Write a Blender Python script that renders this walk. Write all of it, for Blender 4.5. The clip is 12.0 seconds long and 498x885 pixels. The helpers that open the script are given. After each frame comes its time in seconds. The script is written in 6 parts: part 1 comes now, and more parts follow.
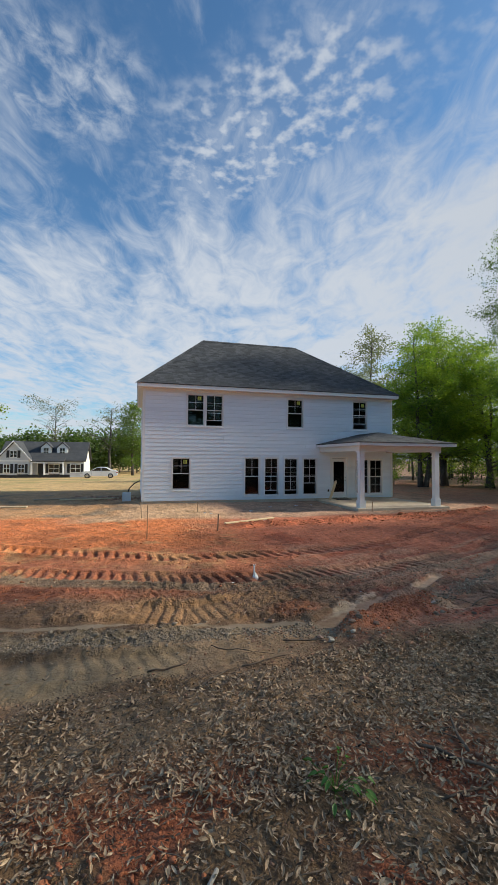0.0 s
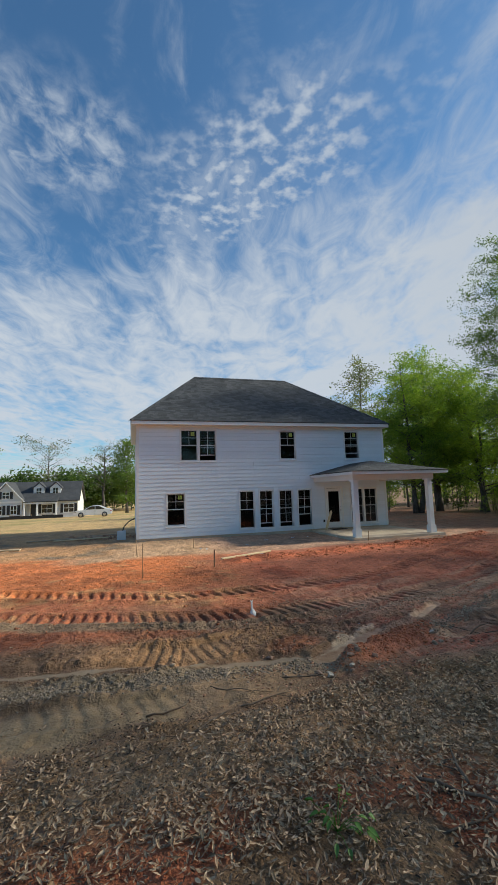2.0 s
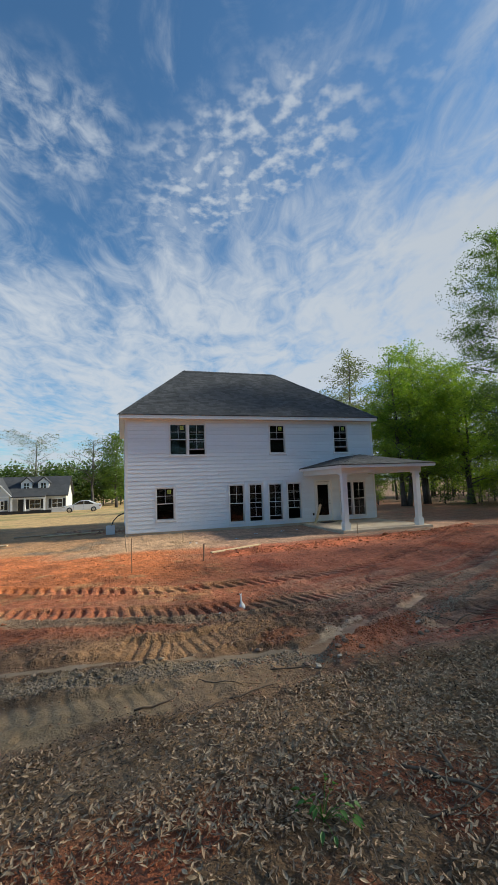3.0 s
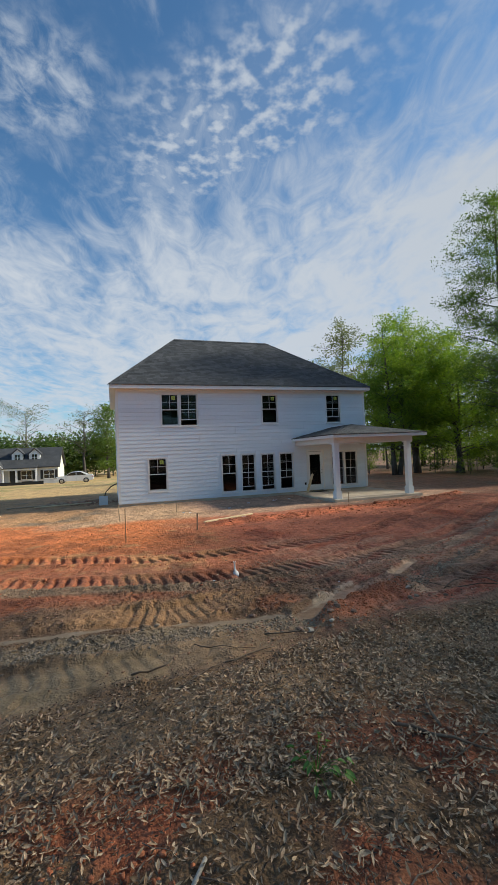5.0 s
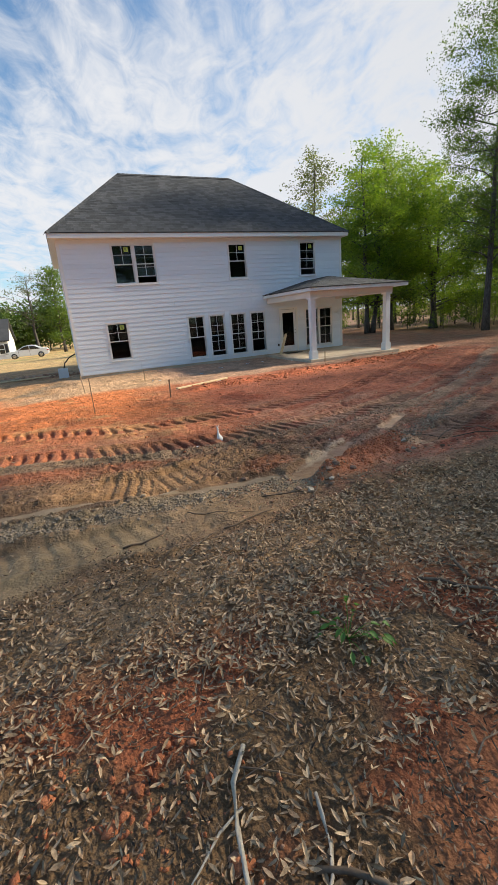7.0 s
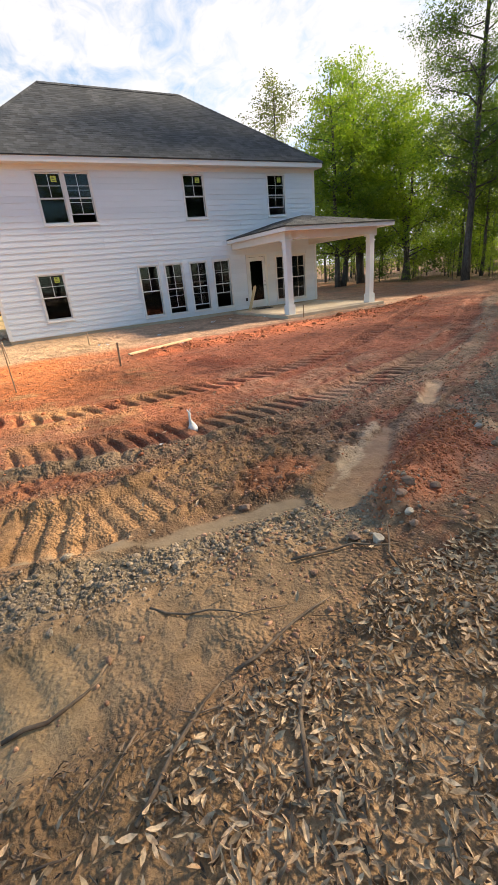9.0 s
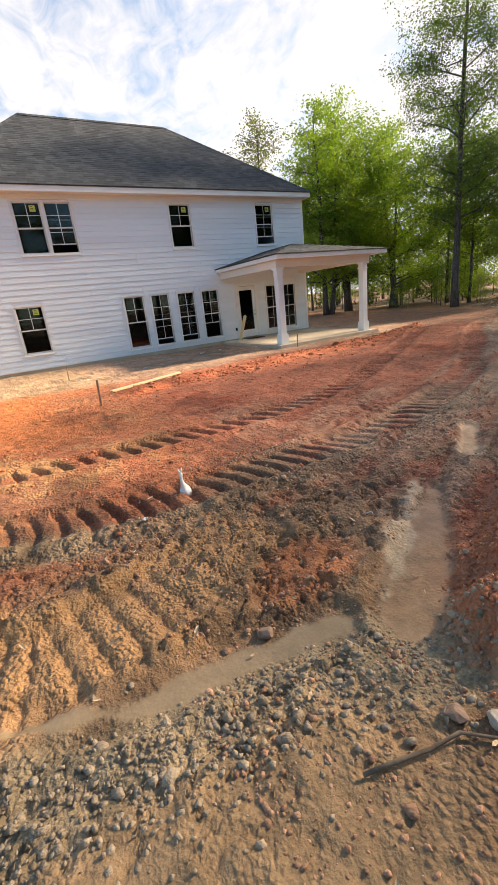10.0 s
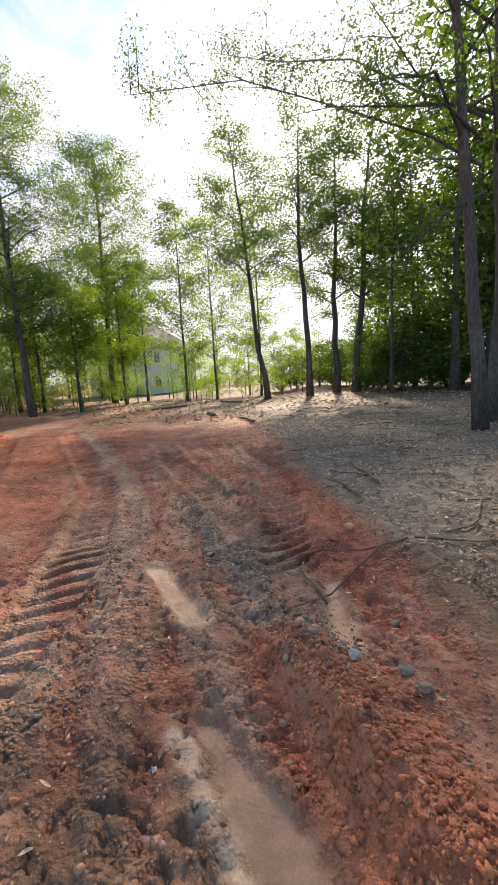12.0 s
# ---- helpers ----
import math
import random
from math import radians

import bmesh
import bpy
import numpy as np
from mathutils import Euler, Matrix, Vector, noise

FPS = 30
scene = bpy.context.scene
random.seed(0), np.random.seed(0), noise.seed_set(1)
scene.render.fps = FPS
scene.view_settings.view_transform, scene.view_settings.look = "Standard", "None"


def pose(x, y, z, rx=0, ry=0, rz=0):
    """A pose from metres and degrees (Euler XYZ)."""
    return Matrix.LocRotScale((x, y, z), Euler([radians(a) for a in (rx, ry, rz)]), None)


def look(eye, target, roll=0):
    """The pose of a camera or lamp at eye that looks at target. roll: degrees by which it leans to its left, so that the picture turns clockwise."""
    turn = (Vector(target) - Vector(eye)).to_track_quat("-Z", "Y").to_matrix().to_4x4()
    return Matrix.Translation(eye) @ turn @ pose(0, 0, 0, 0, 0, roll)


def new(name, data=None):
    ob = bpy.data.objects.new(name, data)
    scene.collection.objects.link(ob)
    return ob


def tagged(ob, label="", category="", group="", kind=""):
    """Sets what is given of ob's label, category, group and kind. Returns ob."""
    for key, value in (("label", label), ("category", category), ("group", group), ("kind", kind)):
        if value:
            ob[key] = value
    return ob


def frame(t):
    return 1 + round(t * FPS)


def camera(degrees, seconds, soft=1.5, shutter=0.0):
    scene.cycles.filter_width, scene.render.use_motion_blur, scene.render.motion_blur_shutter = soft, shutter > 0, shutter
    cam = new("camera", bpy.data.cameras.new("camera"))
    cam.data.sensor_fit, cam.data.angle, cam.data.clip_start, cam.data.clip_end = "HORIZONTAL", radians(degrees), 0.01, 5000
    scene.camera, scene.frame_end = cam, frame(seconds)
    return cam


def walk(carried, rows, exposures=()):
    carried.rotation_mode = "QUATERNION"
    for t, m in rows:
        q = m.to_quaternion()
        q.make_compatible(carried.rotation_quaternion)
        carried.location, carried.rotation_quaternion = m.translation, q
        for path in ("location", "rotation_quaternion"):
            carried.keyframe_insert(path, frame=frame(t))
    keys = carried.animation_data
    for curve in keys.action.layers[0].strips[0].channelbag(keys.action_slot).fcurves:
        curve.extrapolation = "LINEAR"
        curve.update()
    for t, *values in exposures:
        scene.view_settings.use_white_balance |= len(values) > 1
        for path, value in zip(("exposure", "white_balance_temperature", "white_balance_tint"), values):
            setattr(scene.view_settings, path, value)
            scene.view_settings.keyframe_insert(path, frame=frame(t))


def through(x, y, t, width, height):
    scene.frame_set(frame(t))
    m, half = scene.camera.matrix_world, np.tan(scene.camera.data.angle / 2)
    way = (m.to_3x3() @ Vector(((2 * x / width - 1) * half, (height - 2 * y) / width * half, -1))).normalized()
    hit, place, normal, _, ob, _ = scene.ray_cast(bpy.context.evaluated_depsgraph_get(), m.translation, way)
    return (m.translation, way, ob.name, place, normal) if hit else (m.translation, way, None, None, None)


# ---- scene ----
cam = camera(62.0, 12.0)
PATH = [
    (0, (-0.482, -0.101, 2.068), (0.037, 1.829, 2.146), 0.4),
    (0.5, (-0.455, -0.137, 2.08), (0.057, 1.795, 2.159), -1.2),
    (1, (-0.46, -0.195, 2.1), (0.065, 1.728, 2.257), -1.9),
    (1.5, (-0.481, -0.237, 2.113), (0.054, 1.679, 2.319), -2.0),
    (2, (-0.488, -0.263, 2.115), (0.057, 1.648, 2.346), -1.8),
    (2.5, (-0.473, -0.265, 2.113), (0.098, 1.639, 2.334), -1.9),
    (3, (-0.46, -0.253, 2.108), (0.131, 1.647, 2.309), -2.1),
    (5, (-0.456, -0.184, 2.103), (0.169, 1.715, 2.16), -2.4),
    (5.5, (-0.437, -0.158, 2.088), (0.189, 1.741, 2.039), -2.5),
    (6, (-0.415, -0.051, 2.059), (0.221, 1.835, 1.861), -3.0),
    (6.5, (-0.485, 0.246, 1.952), (0.175, 2.095, 1.571), -3.8),
    (7, (-0.451, 0.615, 1.872), (0.254, 2.396, 1.297), -4.8),
    (7.2, (-0.369, 0.796, 1.849), (0.364, 2.547, 1.221), -4.9),
    (8.8, (0.093, 2.555, 1.557), (0.92, 4.21, 0.795), -6.0),
    (9, (0.131, 2.761, 1.555), (0.956, 4.418, 0.797), -5.7),
    (9.5, (0.245, 3.266, 1.574), (1.286, 4.851, 0.939), -5.1),
    (10, (0.47, 3.713, 1.554), (1.373, 5.376, 0.908), -6.3),
    (10.5, (0.725, 4.209, 1.535), (1.917, 5.695, 0.926), -4.3),
    (11, (1.036, 4.563, 1.516), (2.659, 5.613, 1.001), -2.3),
    (11.5, (1.285, 4.924, 1.513), (3.032, 5.761, 1.015), -2.5),
    (12, (1.548, 5.278, 1.575), (3.513, 5.47, 1.253), -3.3),
]
walk(cam, [(t, look(eye, target, roll)) for t, eye, target, roll in PATH],
     exposures=[(0, 0.42, 6100, 4), (1.5, 0.32, 6000, 2), (3, 0.30, 6000, 2), (5.5, 0.36, 6100, 3), (6.5, 0.62, 6350, 4), (7.2, 0.82, 6700, 7), (8.8, 1.15, 7100, 9), (9.5, 1.2, 7300, 10), (10.5, 1.2, 7300, 11), (11.5, 1.34, 7050, 14), (12, 1.38, 6950, 15)])


# ---- world, sun ----
SUN_AZ, SUN_EL = 95.3, 29.4          # degrees clockwise from +y, and above the horizon
sun_way = Vector((math.sin(radians(SUN_AZ)) * math.cos(radians(SUN_EL)), math.cos(radians(SUN_AZ)) * math.cos(radians(SUN_EL)), math.sin(radians(SUN_EL))))


def node(tree, kind, **values):
    n = tree.nodes.new("ShaderNode" + kind)
    for key, value in values.items():
        if key == "op":
            n.operation = value
        elif key == "blend":
            n.blend_type = value
    return n


def put(tree, n, slot, value):
    """Link a socket, or set a value."""
    if isinstance(value, bpy.types.NodeSocket):
        tree.links.new(value, n.inputs[slot])
    else:
        n.inputs[slot].default_value = value


def maths(tree, op, a, b=0.0, c=0.0):
    n = node(tree, "Math", op=op)
    put(tree, n, 0, a), put(tree, n, 1, b), put(tree, n, 2, c)
    return n.outputs[0]


def vmath(tree, op, a, b=(0, 0, 0)):
    n = node(tree, "VectorMath", op=op)
    put(tree, n, 0, a), put(tree, n, 1, b)
    return n


def noisy(tree, vector, scale, detail=4.0, rough=0.55, warp=0.0):
    n = node(tree, "TexNoise")
    put(tree, n, "Vector", vector)
    n.inputs["Scale"].default_value, n.inputs["Detail"].default_value = scale, detail
    n.inputs["Roughness"].default_value, n.inputs["Distortion"].default_value = rough, warp
    return n.outputs["Fac"]


def ranged(tree, value, a, b, low=0.0, high=1.0):
    n = node(tree, "MapRange")
    n.interpolation_type = "SMOOTHSTEP"
    put(tree, n, 0, value)
    for k, v in enumerate((a, b, low, high)):
        n.inputs[k + 1].default_value = v
    return n.outputs[0]


def node_colour(tree, vector, scale):
    n = node(tree, "TexNoise")
    put(tree, n, "Vector", vector)
    n.inputs["Scale"].default_value, n.inputs["Detail"].default_value = scale, 2.0
    return n.outputs["Color"]


def mixed(tree, fac, a, b, blend="MIX"):
    n = node(tree, "MixRGB", blend=blend)
    put(tree, n, 0, fac), put(tree, n, 1, a), put(tree, n, 2, b)
    return n.outputs[0]


def make_world():
    world = bpy.data.worlds.new("sky_world")
    scene.world = world
    world.use_nodes = True
    tree = world.node_tree
    sky = node(tree, "TexSky")
    sky.sky_type, sky.sun_disc = "NISHITA", False
    sky.sun_elevation, sky.sun_rotation = radians(SUN_EL), radians(SUN_AZ)
    sky.air_density, sky.dust_density, sky.ozone_density = 1.0, 0.6, 2.5
    way = node(tree, "TexCoord").outputs["Generated"]
    split = node(tree, "SeparateXYZ")
    put(tree, split, 0, way)
    up = maths(tree, "MAXIMUM", split.outputs[2], 0.0)
    lift = maths(tree, "ADD", up, 0.08)
    flat = node(tree, "CombineXYZ")
    put(tree, flat, 0, maths(tree, "DIVIDE", split.outputs[0], lift))
    put(tree, flat, 1, maths(tree, "DIVIDE", split.outputs[1], lift))
    # the cloud layer's own axes: u across its streaks, v along them
    turn = node(tree, "VectorRotate")
    turn.rotation_type = "Z_AXIS"
    put(tree, turn, "Vector", flat.outputs[0])
    turn.inputs["Angle"].default_value = radians(14)
    layer = turn.outputs[0]
    axes = node(tree, "SeparateXYZ")
    put(tree, axes, 0, layer)
    u, v = axes.outputs[0], axes.outputs[1]
    broad = noisy(tree, vmath(tree, "MULTIPLY", layer, (1.45, 0.72, 1)).outputs[0], 1.5, 7, 0.56, 0.9)
    fine = noisy(tree, vmath(tree, "MULTIPLY", layer, (3.2, 1.8, 1)).outputs[0], 2.2, 7, 0.62, 1.2)
    puffs = noisy(tree, vmath(tree, "ADD", layer, (3.7, 1.2, 0)).outputs[0], 21.0, 3, 0.5, 0.0)
    feather = noisy(tree, vmath(tree, "MULTIPLY", layer, (8.0, 6.0, 1)).outputs[0], 2.2, 5, 0.6, 0.35)
    edge = noisy(tree, layer, 4.5, 3, 0.5)

    def around(cu, cv, ru, rv, slant=0.0):
        a = maths(tree, "DIVIDE", maths(tree, "SUBTRACT", u, cu), ru)
        b = maths(tree, "SUBTRACT", v, cv)
        b = maths(tree, "DIVIDE", maths(tree, "ADD", b, maths(tree, "MULTIPLY", maths(tree, "SUBTRACT", u, cu), slant)), rv)
        d = maths(tree, "SQRT", maths(tree, "ADD", maths(tree, "MULTIPLY", a, a), maths(tree, "MULTIPLY", b, b)))
        return ranged(tree, maths(tree, "ADD", d, maths(tree, "SUBTRACT", edge, 0.5)), 0.35, 1.15, 1.0, 0.0)

    glow = maths(tree, "MAXIMUM", vmath(tree, "DOT_PRODUCT", way, tuple(sun_way)).outputs["Value"], 0.0)
    toward = maths(tree, "POWER", glow, 2.2)
    thick = ranged(tree, maths(tree, "ADD", v, maths(tree, "MULTIPLY", maths(tree, "MAXIMUM", u, 0.0), 0.80)), 0.90, 2.0, -0.105, 0.095)
    veil = maths(tree, "ADD", maths(tree, "MULTIPLY", broad, 0.66), maths(tree, "MULTIPLY", fine, 0.40))
    veil = maths(tree, "ADD", veil, thick)
    near = maths(tree, "MULTIPLY", maths(tree, "POWER", maths(tree, "SUBTRACT", 1.0, up), 2.0), 0.42)
    veil = maths(tree, "ADD", veil, maths(tree, "MULTIPLY", toward, near))
    cover = ranged(tree, veil, 0.40, 0.74, 0.0, 0.97)
    dots = maths(tree, "MULTIPLY", ranged(tree, puffs, 0.40, 0.72, 0.12, 1.0), around(0.06, 1.10, 0.44, 0.32, 0.55))
    wisps = maths(tree, "MULTIPLY", ranged(tree, feather, 0.34, 0.80), around(-0.44, 0.95, 0.26, 0.24))
    cover = maths(tree, "MAXIMUM", cover, maths(tree, "MULTIPLY", dots, 0.85))
    cover = maths(tree, "MAXIMUM", cover, maths(tree, "MULTIPLY", wisps, 0.75))
    halo = maths(tree, "MULTIPLY", maths(tree, "POWER", glow, 60.0), 10.0)
    white = maths(tree, "ADD", maths(tree, "SUBTRACT", 5.0, maths(tree, "MULTIPLY", toward, 0.9)), halo)
    cloud = node(tree, "CombineXYZ")
    put(tree, cloud, 0, white), put(tree, cloud, 1, maths(tree, "MULTIPLY", white, 1.0)), put(tree, cloud, 2, maths(tree, "MULTIPLY", white, 1.07))
    blue = mixed(tree, 1.0, sky.outputs[0], (SKY_TINT[0], SKY_TINT[1], SKY_TINT[2], 1), "MULTIPLY")
    ground = tree.nodes["Background"]
    put(tree, ground, 0, mixed(tree, cover, blue, cloud.outputs[0]))
    ground.inputs[1].default_value = 0.1


SKY_TINT = (0.80, 1.02, 1.12)
make_world()
sun = bpy.data.lights.new("sun", "SUN")
sun.energy, sun.angle, sun.color = 5.0, radians(4.5), (1.0, 0.88, 0.72)
new("sun", sun).matrix_world = look(tuple(sun_way * 60), (0, 0, 0))


# ---- materials ----
def material(name, a, b, scale=4.0, rough=0.7, bump=0.0, grain=60.0, metal=0.0, vary=0.0, island=0.0, spec=0.4, stretch=(1, 1, 1), stains=0.12):
    """Two tones of a surface mixed by broad noise, with fine grain, relief, and some change from piece to piece."""
    m = bpy.data.materials.new(name)
    m.use_nodes = True
    tree = m.node_tree
    shader = tree.nodes["Principled BSDF"]
    place = vmath(tree, "MULTIPLY", node(tree, "NewGeometry").outputs["Position"], stretch).outputs[0]
    broad = ranged(tree, noisy(tree, place, scale, 5), 0.3, 0.7)
    tone = mixed(tree, broad, (*a, 1), (*b, 1))
    fine = noisy(tree, place, grain, 3)
    dim = ranged(tree, fine, 0.25, 0.75, 1 - stains, 1 + stains)
    if vary:
        dim = maths(tree, "MULTIPLY", dim, ranged(tree, node(tree, "ObjectInfo").outputs["Random"], 0, 1, 1 - vary, 1 + vary))
    if island:
        dim = maths(tree, "MULTIPLY", dim, ranged(tree, node(tree, "NewGeometry").outputs["Random Per Island"], 0, 1, 1 - island, 1 + island))
    grey = node(tree, "CombineXYZ")
    for k in range(3):
        put(tree, grey, k, dim)
    put(tree, shader, "Base Color", mixed(tree, 1.0, tone, grey.outputs[0], "MULTIPLY"))
    put(tree, shader, "Roughness", ranged(tree, broad, 0, 1, rough - 0.08, min(1.0, rough + 0.08)))
    shader.inputs["Metallic"].default_value = metal
    shader.inputs["Specular IOR Level"].default_value = spec
    if bump:
        relief = node(tree, "Bump")
        relief.inputs["Strength"].default_value, relief.inputs["Distance"].default_value = 1.0, bump
        put(tree, relief, "Height", fine)
        put(tree, shader, "Normal", relief.outputs[0])
    return m


def leaf_material(name, dark, light, through=0.45):
    m = bpy.data.materials.new(name)
    m.use_nodes = True
    tree = m.node_tree
    tree.nodes.remove(tree.nodes["Principled BSDF"])
    shade = node(tree, "NewGeometry").outputs["Random Per Island"]
    clump = ranged(tree, noisy(tree, node(tree, "NewGeometry").outputs["Position"], 0.55, 2), 0.35, 0.65)
    tone = mixed(tree, maths(tree, "ADD", maths(tree, "MULTIPLY", shade, 0.6), maths(tree, "MULTIPLY", clump, 0.4)), (*dark, 1), (*light, 1))
    front, back, gloss = node(tree, "BsdfDiffuse"), node(tree, "BsdfTranslucent"), node(tree, "BsdfGlossy")
    put(tree, front, 0, tone)
    put(tree, back, 0, mixed(tree, 1.0, tone, (1.25, 1.35, 0.6, 1), "MULTIPLY"))
    gloss.inputs["Roughness"].default_value = 0.45
    both, all_of = node(tree, "MixShader"), node(tree, "MixShader")
    put(tree, both, 0, through), tree.links.new(front.outputs[0], both.inputs[1]), tree.links.new(back.outputs[0], both.inputs[2])
    put(tree, all_of, 0, 0.04), tree.links.new(both.outputs[0], all_of.inputs[1]), tree.links.new(gloss.outputs[0], all_of.inputs[2])
    tree.links.new(all_of.outputs[0], tree.nodes["Material Output"].inputs[0])
    return m


def glass_material(name, tint):
    m = bpy.data.materials.new(name)
    m.use_nodes = True
    tree = m.node_tree
    tree.nodes.remove(tree.nodes["Principled BSDF"])
    clear, gloss, edge, both = node(tree, "BsdfTransparent"), node(tree, "BsdfGlossy"), node(tree, "Fresnel"), node(tree, "MixShader")
    clear.inputs[0].default_value = (*tint, 1)
    gloss.inputs["Roughness"].default_value = 0.02
    edge.inputs[0].default_value = 1.45
    tree.links.new(edge.outputs[0], both.inputs[0])
    tree.links.new(clear.outputs[0], both.inputs[1]), tree.links.new(gloss.outputs[0], both.inputs[2])
    tree.links.new(both.outputs[0], tree.nodes["Material Output"].inputs[0])
    return m


def soil_material():
    """Bare soil: its kinds, with some light and shade, lie in the mesh's colour layer, the alpha is how wet and smooth
    it is.
    """
    m = bpy.data.materials.new("soil")
    m.use_nodes = True
    tree = m.node_tree
    shader = tree.nodes["Principled BSDF"]
    kinds = node(tree, "VertexColor")
    kinds.layer_name = "soil"
    place = node(tree, "NewGeometry").outputs["Position"]
    lumps, grit, dust = noisy(tree, place, 9, 6, 0.6), noisy(tree, place, 85, 2, 0.5), noisy(tree, place, 1.7, 4, 0.6)
    crumb = node(tree, "TexVoronoi")
    crumb.feature = "SMOOTH_F1"
    put(tree, crumb, "Vector", vmath(tree, "ADD", place, vmath(tree, "MULTIPLY", node_colour(tree, place, 30), (0.02, 0.02, 0.02)).outputs[0]).outputs[0])
    crumb.inputs["Scale"].default_value, crumb.inputs["Smoothness"].default_value = 38.0, 0.35
    where = ranged(tree, noisy(tree, place, 3.5, 4, 0.6), 0.42, 0.62, 0.15, 1.0)
    domes = maths(tree, "MULTIPLY", maths(tree, "SUBTRACT", 1.0, crumb.outputs["Distance"]), where)
    wet = kinds.outputs["Alpha"]
    dim = maths(tree, "MULTIPLY", ranged(tree, lumps, 0.34, 0.66, 0.80, 1.20), ranged(tree, grit, 0.36, 0.64, 0.90, 1.10))
    dim = maths(tree, "MULTIPLY", dim, ranged(tree, dust, 0.3, 0.7, 0.82, 1.18))
    calm = maths(tree, "ADD", maths(tree, "MULTIPLY", maths(tree, "SUBTRACT", dim, 1.0), maths(tree, "SUBTRACT", 1.0, maths(tree, "MULTIPLY", wet, 0.8))), 1.0)
    grey = node(tree, "CombineXYZ")
    for k in range(3):
        put(tree, grey, k, calm)
    put(tree, shader, "Base Color", mixed(tree, 1.0, kinds.outputs["Color"], grey.outputs[0], "MULTIPLY"))
    damp = maths(tree, "ADD", maths(tree, "MULTIPLY", wet, 0.8), ranged(tree, dust, 0.52, 0.68, 0.0, 0.25))
    put(tree, shader, "Roughness", ranged(tree, damp, 0, 1, 0.88, 0.34))
    shader.inputs["Specular IOR Level"].default_value = 0.4
    relief = node(tree, "Bump")
    relief.inputs["Distance"].default_value = 0.045
    put(tree, relief, "Strength", ranged(tree, wet, 0, 0.6, 1.0, 0.10))
    height = maths(tree, "ADD", maths(tree, "MULTIPLY", lumps, 0.9), maths(tree, "MULTIPLY", domes, 0.55))
    put(tree, relief, "Height", maths(tree, "ADD", height, maths(tree, "MULTIPLY", grit, 0.16)))
    put(tree, shader, "Normal", relief.outputs[0])
    return m


SOIL = soil_material()
SIDING = material("white_siding", (0.745, 0.80, 0.865), (0.79, 0.84, 0.89), 1.5, 0.55, 0.0008, 90, vary=0.03, stretch=(0.3, 1, 1), stains=0.04)
TRIM = material("white_trim", (0.80, 0.80, 0.79), (0.84, 0.84, 0.83), 2.0, 0.45, 0.0005, 120, stains=0.03)
SOFFIT = material("soffit_board", (0.76, 0.72, 0.66), (0.80, 0.76, 0.70), 1.2, 0.6, stains=0.04)
SHINGLE = material("asphalt_shingle", (0.040, 0.042, 0.046), (0.066, 0.068, 0.072), 1.1, 0.9, 0.004, 45, island=0.28, stains=0.3)
CONCRETE = material("concrete", (0.46, 0.37, 0.27), (0.58, 0.49, 0.38), 1.6, 0.85, 0.002, 60)
# near-black: the gloom of unlit rooms is put into the colour
INSIDE = material("unlit_interior", (0.04, 0.034, 0.028), (0.06, 0.05, 0.042), 1.0, 0.9)
FRAME = material("window_vinyl", (0.80, 0.80, 0.80), (0.84, 0.84, 0.84), 3.0, 0.35, stains=0.02)
GLASS = glass_material("window_glass", (0.55, 0.58, 0.57))
STICKER = material("lime_sticker", (0.55, 0.62, 0.10), (0.62, 0.68, 0.14), 9.0, 0.6)
INK = material("dark_ink", (0.05, 0.07, 0.03), (0.07, 0.09, 0.04), 9.0, 0.7)
METAL = material("brushed_metal", (0.45, 0.43, 0.40), (0.52, 0.50, 0.47), 9.0, 0.3, metal=1.0)
DARK = material("dark_rubber", (0.02, 0.02, 0.02), (0.035, 0.035, 0.035), 5.0, 0.8)
PINE = material("pine_lumber", (0.62, 0.47, 0.27), (0.72, 0.56, 0.34), 3.0, 0.7, 0.001, 50, stretch=(1, 8, 8))
STAKE = material("weathered_stake", (0.33, 0.22, 0.13), (0.45, 0.32, 0.20), 5.0, 0.8, 0.001, 60)
BARK = material("grey_brown_bark", (0.058, 0.050, 0.044), (0.120, 0.106, 0.095), 2.5, 0.95, 0.02, 22, stretch=(1, 1, 0.3), stains=0.4)
DEADWOOD = material("dry_wood", (0.13, 0.085, 0.055), (0.27, 0.19, 0.125), 8.0, 0.9, 0.002, 70, island=0.35)
PALEWOOD = material("bleached_stick", (0.42, 0.36, 0.28), (0.55, 0.48, 0.39), 8.0, 0.85, 0.002, 70)
DRYLEAF = material("dry_leaf", (0.34, 0.205, 0.110), (0.58, 0.415, 0.25), 24.0, 0.7, island=0.45, stains=0.25)
LEAFBITS = material("rotten_leaf", (0.085, 0.052, 0.032), (0.30, 0.20, 0.12), 30.0, 0.85, island=0.7, stains=0.25)
STONE = material("pale_stone", (0.40, 0.33, 0.25), (0.56, 0.48, 0.38), 9.0, 0.85, 0.006, 40)
BROWNSTONE = material("muddy_stone", (0.22, 0.13, 0.085), (0.32, 0.21, 0.15), 9.0, 0.9, 0.006, 40)
GRAVEL = material("grey_clods", (0.26, 0.192, 0.130), (0.38, 0.29, 0.20), 5.0, 0.92, 0.010, 70, island=0.22, spec=0.2)
REDCLOD = material("red_clay_clods", (0.38, 0.118, 0.050), (0.52, 0.19, 0.085), 4.0, 0.9, 0.010, 70, island=0.3)
BROWNCLOD = material("brown_clods", (0.33, 0.165, 0.095), (0.46, 0.26, 0.16), 4.0, 0.9, 0.010, 70, island=0.3)
BAG = material("white_plastic", (0.78, 0.76, 0.74), (0.86, 0.85, 0.83), 6.0, 0.4, 0.002, 40)
